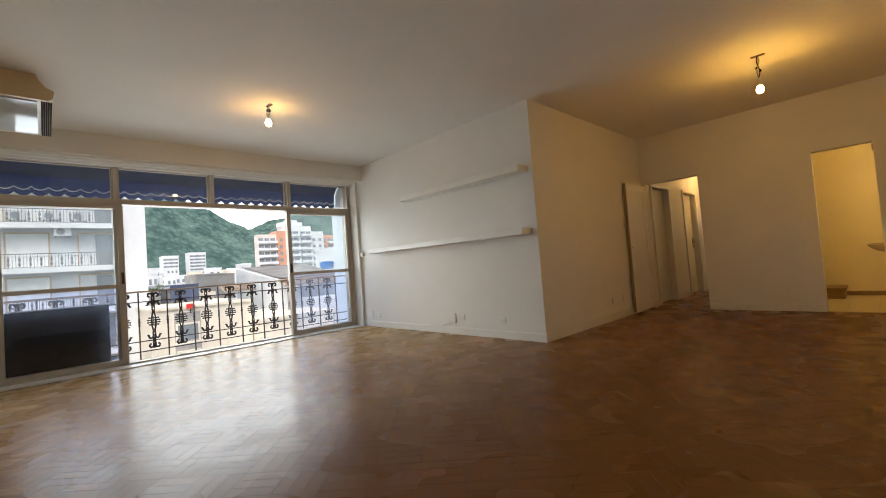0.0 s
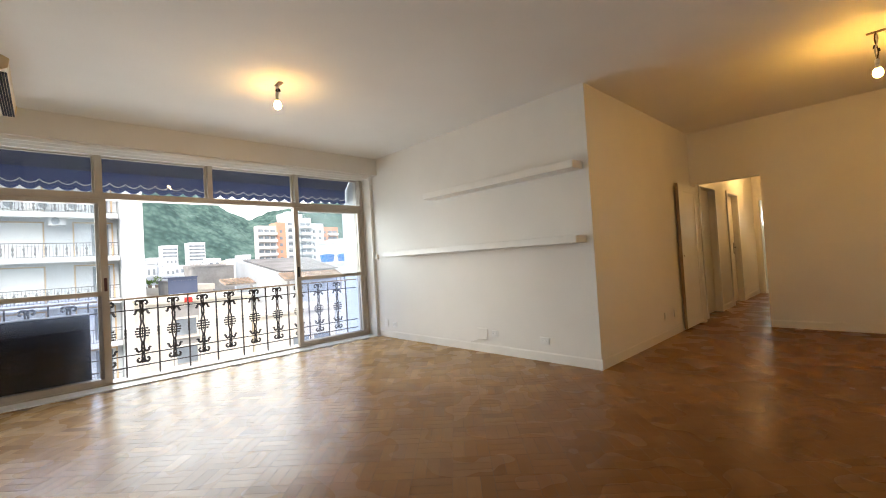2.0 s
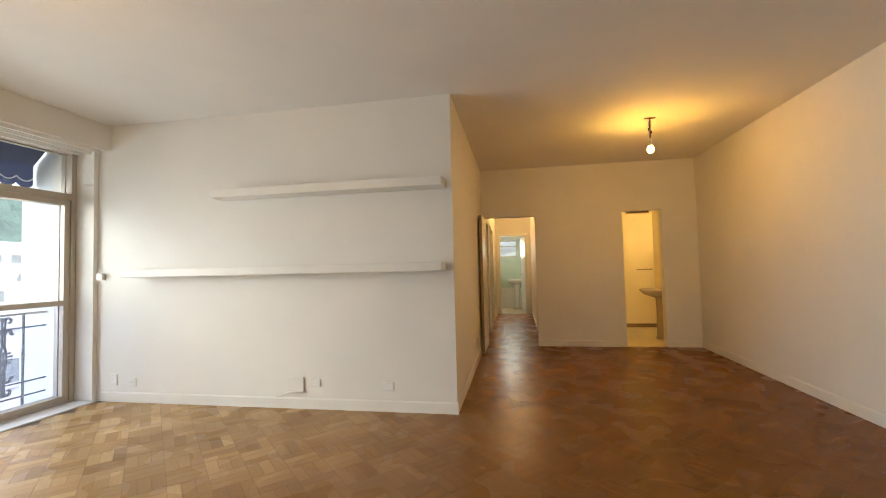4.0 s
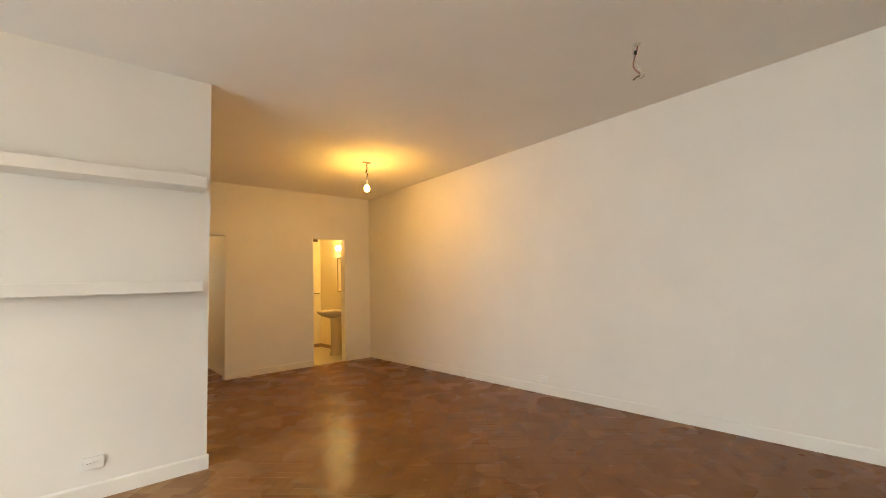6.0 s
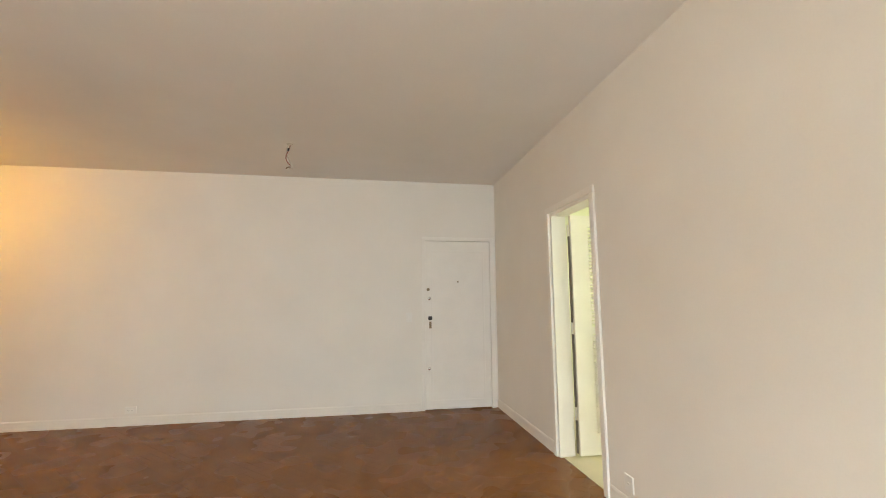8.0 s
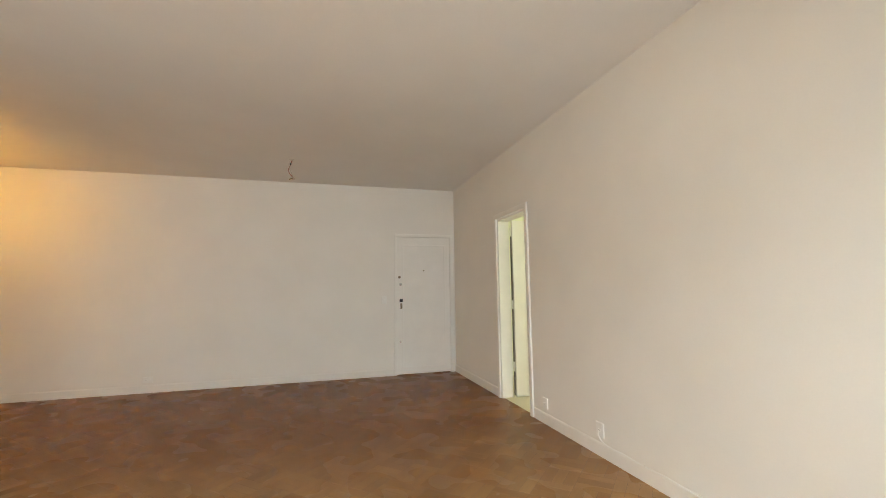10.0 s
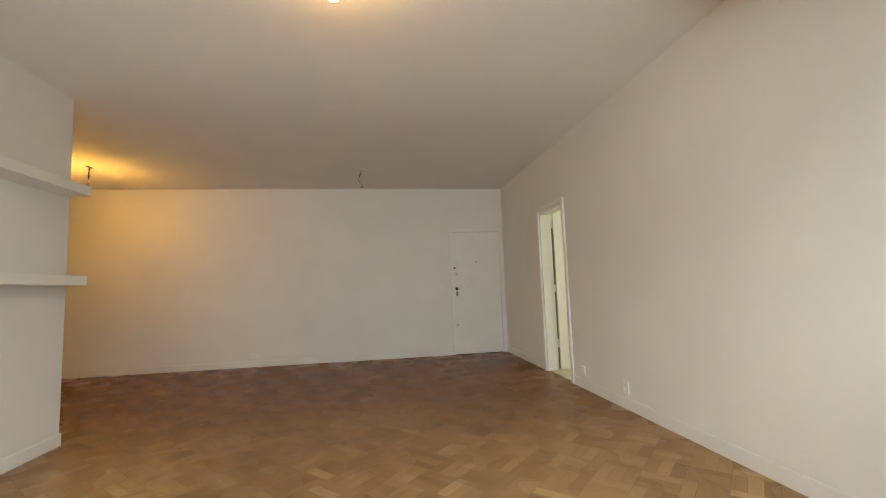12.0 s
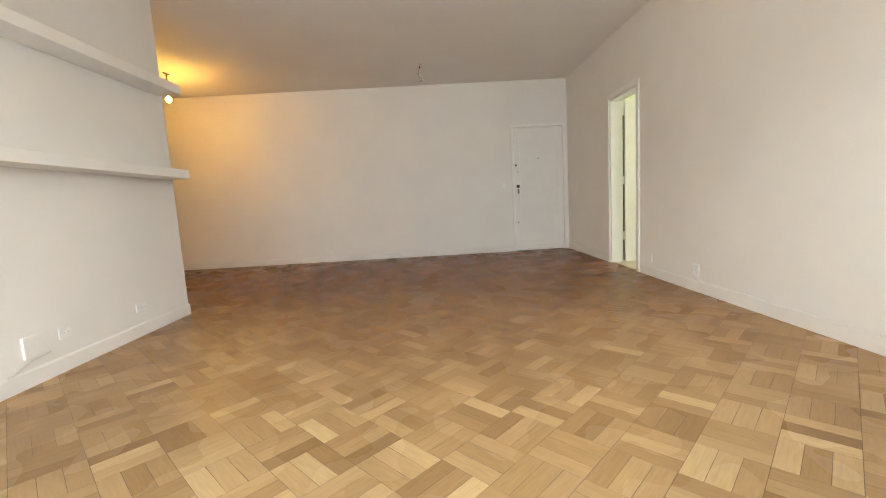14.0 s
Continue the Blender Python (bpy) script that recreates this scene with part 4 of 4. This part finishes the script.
# ---- outside: city and hills ----
piece("ground", boxes((-2500, -0.05, -2500, 2500, -24.4, -24)), GROUND, "grey city ground far below the balcony", "ground")


def facade_windows(bld, x, ys, zs, w, h, mat, frame_mat=None):
    """Recessed-looking panes with frames on a facade that faces +x; all share one mesh."""
    me = mesh_of("window", boxes((-0.05, 0.04, -w / 2, w / 2, 0, h)), mat)
    fr = None
    if frame_mat:
        fr = mesh_of("frame", boxes((0, 0.10, -w / 2 - 0.12, -w / 2, -0.1, h + 0.12), (0, 0.10, w / 2, w / 2 + 0.12, -0.1, h + 0.12), (0, 0.14, -w / 2 - 0.2, w / 2 + 0.2, -0.22, -0.1), (0, 0.10, -w / 2, w / 2, h, h + 0.12)), frame_mat)
    for y in ys:
        for z in zs:
            ob = new("window", me)
            ob.parent, ob.location = bld, (x, y, z)
            if fr:
                f = new("frame", fr)
                f.parent = ob
                f.location = (0, 0, 0)


# neighbouring block with balconies and a blank end pier
nb = thing("apartment_building", pose(-30, 0, -24), "white apartment block with ochre trim and iron balconies", "building")
part("wall", boxes((-14, 0, -14, 4.53, 0, 50), (-14, 0.9, 4.60, 5.92, 0, 50)), FACADE, nb)
part("wall", boxes((-14, -0.2, 4.53, 4.60, 0, 50)), FACADE, nb)
bal_me = mesh_of("balcony", boxes((0, 1.15, -14, 4.5, -0.14, 0.06), (1.14, 1.22, -14, 4.5, -0.2, 0.12)), FACADE)
bm = boxes((1.14, 1.19, -14, 4.45, 0.98, 1.03), (1.15, 1.18, -14, 4.45, 0.16, 0.19), (1.15, 1.18, -14, 4.45, 0.82, 0.84))
for i in range(int(18.4 / 0.16)):
    y = -14 + i * 0.16
    box(bm, 1.155, 1.175, y, y + 0.025, 0.1, 1.0)
    if i % 3 == 0:
        lathe(bm, [(0.01, 0.2), (0.09, 0.36), (0.03, 0.5), (0.09, 0.66), (0.01, 0.82)], (1.165, y + 0.01, 0), 6, 0.3, 1)
rail_me = mesh_of("balcony_rail", bm, material("grey_iron", (0.17, 0.175, 0.18), 0.6, 0.2, var=0.1))
open_me = mesh_of("shutter", boxes((0.0, 0.06, -0.95, 0.95, 0.1, 2.25)), SHUTTER)
trim_me = mesh_of("ochre_trim", boxes((0, 0.09, -1.05, -0.97, 0.0, 2.36), (0, 0.09, 0.97, 1.05, 0.0, 2.36), (0, 0.09, -0.97, 0.97, 2.28, 2.36)), OCHRE)
dark_me = mesh_of("window", boxes((0.0, 0.05, -0.45, 0.45, 0.1, 2.2)), DARKWIN)
for k in range(-4, 4):
    z = 24 + 2.60 + 2.84 * k
    for nm, me in (("balcony", bal_me), ("balcony_rail", rail_me)):
        ob = new(nm, me)
        ob.parent, ob.location = nb, (0, 0, z)
    for y in (-8.8, -4.4, -0.2):
        for nm, me in (("shutter", open_me), ("ochre_trim", trim_me)):
            ob = new(nm, me)
            ob.parent, ob.location = nb, (0, y, z + 0.1)
    for y in (-6.6, 3.6):
        ob = new("window", dark_me)
        ob.parent, ob.location = nb, (0, y, z + 0.1)
        ob = new("ochre_trim", trim_me)
        ob.parent, ob.location = nb, (0, y - 0.35 if y > 0 else y, z + 0.1)
# outdoor air units on the neighbour's balconies
cond = thing("outdoor_air_unit", pose(-29.2, 1.45, 4.75), "white outdoor air conditioner unit on a facade", "air unit", "air units")
part("case", box(bmesh.new(), -0.35, 0.1, -0.42, 0.42, 0, 0.58, 0.02), FACADE, cond)
part("fan_grille", tube(bmesh.new(), [(0.10, -0.08, 0.29), (0.125, -0.08, 0.29)], 0.22, 16), DARKWIN, cond)
part("bracket", boxes((-0.40, 0.12, -0.34, -0.30, -0.05, 0.0), (-0.40, 0.12, 0.30, 0.34, -0.05, 0.0)), IRON, cond)
for y in (-0.6, 0.9, 2.3):
    copy_thing(cond, pose(-29.2, y, 5.75))


def plain_block(name, label, x, y0, y1, depth, z0, z1, mat, rows=(), cols=(), w=1.2, h=1.3, winmat=None, parapet=0.5, category="building"):
    b = thing(name, pose(x, 0, z0), label, category)
    part("wall", boxes((-depth, 0, y0, y1, 0, z1 - z0)), mat, b)
    part("parapet", boxes((-depth - 0.1, 0.12, y0 - 0.12, y1 + 0.12, z1 - z0, z1 - z0 + parapet)), mat, b)
    facade_windows(b, 0, cols, [r - z0 for r in rows], w, h, winmat or DARKWIN, mat)
    return b


# cream houses just below the balcony
plain_block("cream_house", "cream rendered house with a column of grey windows", -24, 5.22, 11.2, 8, -24, -0.55, CREAMF, [-2.6 - 1.75 * k for k in range(5)], [7.2], 1.15, 1.0, DARKWIN, 0.18)
plain_block("cream_house", "cream rendered house with flat roof", -22.5, 11.3, 16.8, 9, -24, -2.0, CREAMF, [-4.8, -7.8], [14.0, 15.6], 1.2, 1.1, DARKWIN, 0.25)
plain_block("pale_house", "pale rendered house with flat roof", -20, 16.9, 26, 10, -24, -1.3, FACADE, [-4.0, -7.0], [18.5, 21, 23.5], 1.4, 1.2, DARKWIN, 0.4)
ws = [o for o in scene.objects if o.name == "cream_house"][0]
part("window_bay", boxes((0, 0.03, 6.45, 7.95, 16.0, 23.2)), CONC, ws, "grey recessed window bay")
sg = thing("red_sign", pose(-23.8, 7.35, -0.68), "small red sign board on a roof", "sign")
part("board", boxes((-0.04, 0.04, -0.22, 0.22, 0.1, 0.42)), RED, sg)
part("post", boxes((-0.03, 0.03, -0.03, 0.03, -0.2, 0.1)), IRON, sg)
bs = plain_block("roof_hut", "grey rooftop hut with blue metal sheet front", -30, 7.46, 9.36, 4, -1.0, 0.72, CONC, parapet=0.05, category="roof hut")
part("roof_sheet", boxes((0.0, 0.12, 7.4, 9.30, 0.75, 1.95), (-1.5, 0.2, 7.36, 9.34, 1.95, 2.02)), BLUESHEET, bs, "blue-grey metal sheet front and roof")
cb = plain_block("concrete_wall_block", "bare grey board-marked concrete wall", -46, 12.9, 16.9, 1.5, -24, 1.9, CONC, parapet=0.08)
for k in range(9):
    part("board", boxes((0.0, 0.05 + 0.02 * (k % 2), 12.9, 16.9, 22.6 + 0.36 * k, 22.94 + 0.36 * k)), CONC, cb)
plain_block("flat_roof_house", "long pale house with planted roof terrace", -36, 4.5, 12.0, 8, -24, -0.3, CREAMF, parapet=0.5)
plain_block("flat_roof_house", "white house with roof terrace", -52, 4.0, 13.0, 12, -24, 0.6, FACADE, [-1.6], [6, 8.2, 10.4], 1.4, 1.2, DARKWIN, 0.5)

# white shed with a grey corrugated roof, tiled lean-to and small tiled canopy
sh = thing("white_shed", pose(-28, 0, -24), "white gabled rooftop shed with grey corrugated roof", "shed")
bm = bmesh.new()
lo = [bm.verts.new((x, y, 0)) for x, y in ((0, 14.75), (0, 20.1), (-16, 25.0), (-16, 16.5))]
hi = [bm.verts.new((v.co.x, v.co.y, 24.85 if v.co.x > -1 else 26.35)) for v in lo]
for k in range(4):
    bm.faces.new((lo[k], lo[(k + 1) % 4], hi[(k + 1) % 4], hi[k]))
bm.faces.new(hi)
part("wall", bm, FACADE, sh)
bm = bmesh.new()
N = 140
for i in range(N):
    u0, u1 = i / N, (i + 1) / N
    a, b = 0.03 * math.sin(i * 1.25), 0.03 * math.sin((i + 1) * 1.25)
    q = [bm.verts.new(p) for p in ((0.3, 14.9 + 5.4 * u0, 24.93 + a), (0.3, 14.9 + 5.4 * u1, 24.93 + b), (-16, 17.2 + 8 * u1, 26.43 + b), (-16, 17.2 + 8 * u0, 26.43 + a))]
    bm.faces.new(q)
ret = bmesh.ops.extrude_face_region(bm, geom=bm.faces[:])
bmesh.ops.translate(bm, verts=[v for v in ret["geom"] if isinstance(v, bmesh.types.BMVert)], vec=(0, 0, 0.05))
part("roof", bm, FIBRO, sh, "grey corrugated fibre cement roof")


def tiled_roof(name, label, m, width, run, rise, rows, cols):
    ob = thing(name, m, label, "roof")
    bm = bmesh.new()
    for r in range(rows):
        for c in range(cols):
            y = (c + 0.5) * width / cols + random.uniform(-0.02, 0.02)
            x0, x1 = run * (1 - r / rows), run * (1 - (r + 1) / rows) - 0.05
            z0, z1 = rise * r / rows + 0.03, rise * (r + 1) / rows
            k = width / cols * 0.52
            arc = [(math.cos(a) * k, math.sin(a) * k * 0.55) for a in (0, 0.8, 1.57, 2.34, 3.14)]
            lo = [bm.verts.new((x0, y + u, z0 + v)) for u, v in arc]
            hi = [bm.verts.new((x1, y + u * 0.85, z1 + v)) for u, v in arc]
            for j in range(4):
                bm.faces.new((lo[j], lo[j + 1], hi[j + 1], hi[j]))
    tiles = part("roof_tiles", bm, TERRA, ob, "weathered clay roof tiles")
    tagged(tiles, kind="stuff")
    part("roof_deck", prism(bmesh.new(), [(run, -0.08), (run, 0.0), (0, rise), (0, rise - 0.08)], "y", 0, width), CONC, ob)
    for y in (0.3, width - 0.3):
        part("post", boxes((run - 0.2, run - 0.08, y - 0.06, y + 0.06, -3.0, -0.05)), CONC, ob)
    return ob


tiled_roof("tiled_lean_to", "weathered clay tiled lean-to roof", pose(-27.65, 14.7, 0.25), 5.3, 1.35, 0.55, 5, 24)
tiled_roof("tiled_canopy", "small weathered clay tiled canopy", pose(-26.0, 9.75, 0.25), 2.1, 1.4, 0.40, 4, 9)

# white and orange tower, white neighbours with blue tanks, far towers
tw = thing("apartment_tower", pose(-180, 0, -24), "white and orange stepped apartment tower with balconies", "building")
part("wall", boxes((-5, 0, 68.5, 76.5, 0, 44.5)), material("beige_facade_render", (0.62, 0.57, 0.52), 0.8, var=0.12, scale=0.3, grain=3), tw, "beige rendered wall")
part("wall", boxes((-9, 0.6, 80.6, 92.9, 0, 48.4), (-9, -1.0, 92.9, 100, 0, 46.0)), FACADE, tw)
part("wall", boxes((-8, 0.3, 76.5, 80.6, 0, 46.0), (-12, -4.0, 100, 109.5, 0, 44.6)), ORANGE, tw, "orange tiled wall")
part("roof", boxes((-8, -2, 80, 90, 48.4, 50.4), (-7, -3, 83, 88, 50.4, 51.6)), FACADE, tw)
bal = mesh_of("balcony", boxes((0, 1.7, -4.1, 4.1, 0, 1.15)), FACADE)
bal2 = mesh_of("balcony", boxes((0, 1.7, -2.6, 2.6, 0, 1.1)), FACADE)
wn_me = mesh_of("window", boxes((0, 0.2, -1.0, 1.0, 1.2, 2.45)), DARKWIN)
wn2_me = mesh_of("window", boxes((0, 0.2, -1.1, 1.1, 1.15, 2.4)), DARKWIN)
wn3_me = mesh_of("window", boxes((0, 0.2, -0.6, 0.6, 1.0, 2.3)), DARKWIN)
for k in range(10):
    z = 24 - 5.0 + 3.05 * k
    for nm, me, x, y, top in (("balcony", bal, 0, 72.2, 43), ("window", wn_me, 0, 72.2, 43), ("balcony", bal2, 0.6, 84.0, 47), ("window", wn2_me, 0.6, 84.0, 47), ("balcony", bal2, 0.6, 90.0, 47), ("window", wn2_me, 0.6, 90.0, 47), ("window", wn3_me, 0.3, 78.4, 44), ("window", wn3_me, -1.0, 95, 44), ("window", wn3_me, -1.0, 98, 44), ("window", wn3_me, -4.0, 102, 43), ("balcony", bal2, -4.0, 106.3, 43), ("window", wn2_me, -4.0, 106.3, 43)):
        if z + 2.5 > top:
            continue
        for dy in ((-2.6, 0, 2.6) if me is wn_me else (-1.3, 1.3) if me is wn2_me else (0,)):
            ob = new(nm, me)
            ob.parent, ob.location = tw, (x, y + dy, z)
plain_block("white_house", "white house with flat roof and water tanks", -60, 34.5, 46, 10, -24, 1.4, FACADE, [-1.8], [37, 40.5, 43.5], 2.2, 1.4, DARKWIN, 0.5)
plain_block("white_house", "white apartment block behind the tanks", -76, 48.5, 62, 12, -24, 6.4, FACADE, [0.6, 3.6], [51, 54, 57, 60], 1.8, 1.4, DARKWIN, 0.7)
for y in (37.3, 40.7):
    tk = thing("water_tank", pose(-61.5, y, 1.9), "round blue plastic water tank on a roof", "water tank", "water tanks")
    part("tank", lathe(bmesh.new(), [(1.05, 0), (1.25, 1.0), (1.25, 1.15)], (0, 0, 0), 20), TANK, tk, "", True)
    part("lid", lathe(bmesh.new(), [(1.3, 1.15), (1.3, 1.22), (0.5, 1.4), (0.1, 1.42)], (0, 0, 0), 20), TANK, tk, "", True)
for x, y0, y1, z1, n in ((-300, 53.6, 62.2, 19, 9), (-305, 69.1, 79, 21, 9)):
    b = plain_block("distant_tower", "pale distant apartment tower with banded floors", x, y0, y1, 10, -24, z1, FACADE, parapet=0.8)
    me = mesh_of("window_band", boxes((0, 0.25, y0 + 0.5, y1 - 0.5, 0, 1.1)), DARKWIN)
    for k in range(n):
        ob = new("window_band", me)
        ob.parent, ob.location = b, (0, 0, z1 + 24 - 2.2 - 2.2 * k)
rng = random.Random(5)
for i in range(26):
    x = -rng.uniform(110, 290)
    f = (7 - x) / 187.0
    yc = rng.uniform(28, 128) * f
    w = rng.uniform(9, 16) * f
    z1 = 1 + (rng.uniform(-2.5, 3.0)) * f
    plain_block("distant_house", "pale distant city building", x, yc - w / 2, yc + w / 2, 12, -24, z1, rng.choice((FACADE, FACADE, CREAMF, CONC)), [z1 - 2.6, z1 - 5.6], [yc - w * 0.33, yc - w * 0.11, yc + w * 0.11, yc + w * 0.33], w * 0.11, 1.5, DARKWIN, 0.8)


for i in range(34):
    x = -rng.uniform(95, 285)
    d = 7 - x
    yc = 0.84 + d * rng.uniform(0.125, 0.345)
    w = d * rng.uniform(0.012, 0.03)
    z1 = 1.25 + d * rng.uniform(-0.004, 0.034)
    n = max(2, int(w / 1.6))
    plain_block("distant_house", "small pale distant city house", x, yc - w / 2, yc + w / 2, 5, -24, z1, rng.choice((FACADE, FACADE, FACADE, CREAMF)), [z1 - 2.2 - 2.7 * k for k in range(3)], [yc - w / 2 + w * (k + 0.5) / n for k in range(n)], w / n * 0.5, 1.2, DARKWIN, 0.5)


# plants on the roof terrace
def bush(m, r, h):
    ob = thing("potted_shrub", m, "small green shrub in a pot on a roof terrace", "plant", "terrace shrubs")
    part("pot", lathe(bmesh.new(), [(0.12, 0), (0.17, 0.22), (0.18, 0.25), (0.15, 0.25)], n=12), TERRA, ob)
    part("stem", tube(bmesh.new(), [(0, 0, 0.2), (0.02, 0.02, 0.2 + h * 0.5)], 0.02, 5), IRON, ob)
    bm = bmesh.new()
    for k in range(110):
        a, b, q = rng.uniform(0, 6.28), rng.uniform(-1, 1), rng.random() ** 0.4
        c = Vector((math.cos(a) * r * q * math.sqrt(1 - b * b), math.sin(a) * r * q * math.sqrt(1 - b * b), 0.25 + h * 0.55 + b * q * h * 0.45))
        e = Euler((rng.uniform(0, 6), rng.uniform(0, 6), rng.uniform(0, 6))).to_matrix()
        s = rng.uniform(0.05, 0.10)
        bm.faces.new([bm.verts.new(c + e @ Vector(v) * s) for v in ((-1, 0, 0), (0, -0.45, 0.1), (1, 0, 0), (0, 0.45, 0.1))])
    tagged(part("leaves", bm, LEAF, ob), kind="stuff")


for y, r, h in ((6.2, 0.30, 0.5), (6.75, 0.42, 0.7), (7.25, 0.25, 0.4), (7.75, 0.45, 0.75)):
    bush(pose(-36.3, y, 0.2), r, h)


# wooded hills
def hills():
    nx, ny = 150, 420
    co, fa = [], []
    for i in range(nx):
        for j in range(ny):
            x, y = -340 - 520 * i / (nx - 1), -260 + 1300 * j / (ny - 1)
            f = (7 - x) / 707.0
            yy = y / f
            ra = 168 - 0.50 * abs(yy - 72) ** 1.0
            rb = 124 - 0.00118 * (yy - 430) ** 2 if yy < 430 else 124 - 0.0006 * (yy - 430) ** 2
            ridge = max(ra, rb, 55) + 3.5 * noise.noise((yy * 0.03, 0, 3.0))
            u = min(1, max(0, (-x - 340) / 370))
            s = u * u * (3 - 2 * u)
            z = -30 + (ridge + 30) * s
            if x < -710:
                z -= (-710 - x) * 0.5
            z += s * (9 * noise.noise((x * 0.012, y * 0.012, 0)) + 5.0 * noise.noise((x * 0.035, y * 0.035, 1)) + 6.5 * abs(noise.noise((x * 0.085, y * 0.085, 2)))) - 4 * s
            co.append((x, y, z + 2.0 * rng.random() * s))
    for i in range(nx - 1):
        for j in range(ny - 1):
            a = i * ny + j
            fa.append((a, a + 1, a + ny + 1, a + ny))
    me = bpy.data.meshes.new("backdrop_hills")
    me.from_pydata(co, [], fa)
    me.materials.append(FOREST)
    return tagged(new("backdrop_hills", me), "steep hills covered in dense green forest", "hill", kind="structure")


hills()
piece("backdrop_sky", boxes((-1405, -1400, -2500, 2500, -30, 900)), glow("white_overcast_sky", (0.96, 0.98, 1.0), 1.0), "plain white overcast sky beyond the hills", "sky")

# ---- floor tiles and parquet, last ----
def tile_floor(name, x0, x1, y0, y1, size, label):
    base = piece(name, boxes((x0, x1, y0, y1, -0.1, -0.003)), JOINT, label, "floor")
    me = {}
    nx, ny = math.ceil((x1 - x0) / size), math.ceil((y1 - y0) / size)
    for i in range(nx):
        for j in range(ny):
            a, b = min(size, x1 - x0 - i * size), min(size, y1 - y0 - j * size)
            key = (round(a, 3), round(b, 3))
            if key not in me:
                me[key] = mesh_of("tile", boxes((0.001, a - 0.001, 0.001, b - 0.001, -0.004, 0.002)), TILE)
            ob = new("tile", me[key])
            ob.parent, ob.location = base, (x0 + i * size, y0 + j * size, 0)


tile_floor("floor_bathroom", 6.2, 7.985, 7.955, 9.988, 0.30, "beige ceramic bathroom floor tiles")
tile_floor("floor_far_bathroom", 4.74, 5.95, 12.46, 14.0, 0.30, "beige ceramic far bathroom floor tiles")


def parquet():
    """Basket weave of three strips a block, laid at 45 degrees to the walls."""
    B = 0.2224
    S = B / 3
    u0, v0 = 2.777, -0.105
    r2 = math.sqrt(0.5)
    floor = tagged(new("floor"), "worn varnished oak parquet in diagonal basket weave", "floor", kind="structure")

    def inside(x, y):
        room = 1.0 < x < 8.14 and -0.06 < y < 4.8
        alcove = 4.68 < x < 8.06 and 4.7 <= y < 7.99
        door = (4.68 < x < 5.7 and 7.9 < y < 12.42)
        return room or alcove or door

    g, c, d = 0.0009, 0.0003, 0.0006
    L, Wd = B / 2 - g, S / 2 - g
    verts = np.array([(-L, -Wd, -d), (L, -Wd, -d), (L, Wd, -d), (-L, Wd, -d), (-L + c, -Wd + c, 0), (L - c, -Wd + c, 0), (L - c, Wd - c, 0), (-L + c, Wd - c, 0)])
    faces = [(4, 5, 6, 7), (0, 1, 5, 4), (1, 2, 6, 5), (2, 3, 7, 6), (3, 0, 4, 7)]
    uvs = [tuple(verts[k][:2]) for f in faces for k in f]
    single = bpy.data.meshes.new("strip")
    single.from_pydata([tuple(v) for v in verts], [], faces)
    lay = single.uv_layers.new(name="UVMap")
    lay.data.foreach_set("uv", [w for uv in uvs for w in uv])
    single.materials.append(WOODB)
    co, fa, uv = [], [], []
    count = 0
    for i in range(-2, 62):
        for j in range(-46, 62):
            for k in range(3):
                along_u = (i + j) % 2 == 1
                uc = u0 + (i - 10) * B + (B / 2 if along_u else (k + 0.5) * S)
                vc = v0 + (j - 10) * B + ((k + 0.5) * S if along_u else B / 2)
                x, y = (uc - vc) * r2, (uc + vc) * r2
                if not inside(x, y):
                    continue
                ang = radians(45 if along_u else 135) + random.gauss(0, 0.003)
                dz = -min(0.00012, abs(random.gauss(0, 0.00006)))
                if x > 3.6:
                    dz, ang = 0.0, radians(45 if along_u else 135)
                tilt = Euler((0, 0, ang)).to_matrix() if x > 3.6 else Euler((random.gauss(0, 0.0007), random.gauss(0, 0.0004), ang)).to_matrix()
                if 1.55 < x < 3.15 and 1.25 < y < 4.2 and count < 300:
                    count += 1
                    ob = new("strip", single)
                    ob.parent = floor
                    ob.matrix_local = Matrix.Translation((x, y, dz)) @ tilt.to_4x4()
                else:
                    n0 = len(co)
                    m = np.array(tilt)
                    co.extend([tuple(w) for w in verts @ m.T + (x, y, dz)])
                    fa.extend([tuple(n0 + q for q in f) for f in faces])
                    uv.extend(uvs)
    me = bpy.data.meshes.new("parquet_strips")
    me.from_pydata(co, [], fa)
    lay = me.uv_layers.new(name="UVMap")
    lay.data.foreach_set("uv", [w for p in uv for w in p])
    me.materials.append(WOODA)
    ob = new("parquet_strips", me)
    ob.parent = floor
    tagged(ob, "remaining oak parquet strips", kind="stuff")


parquet()
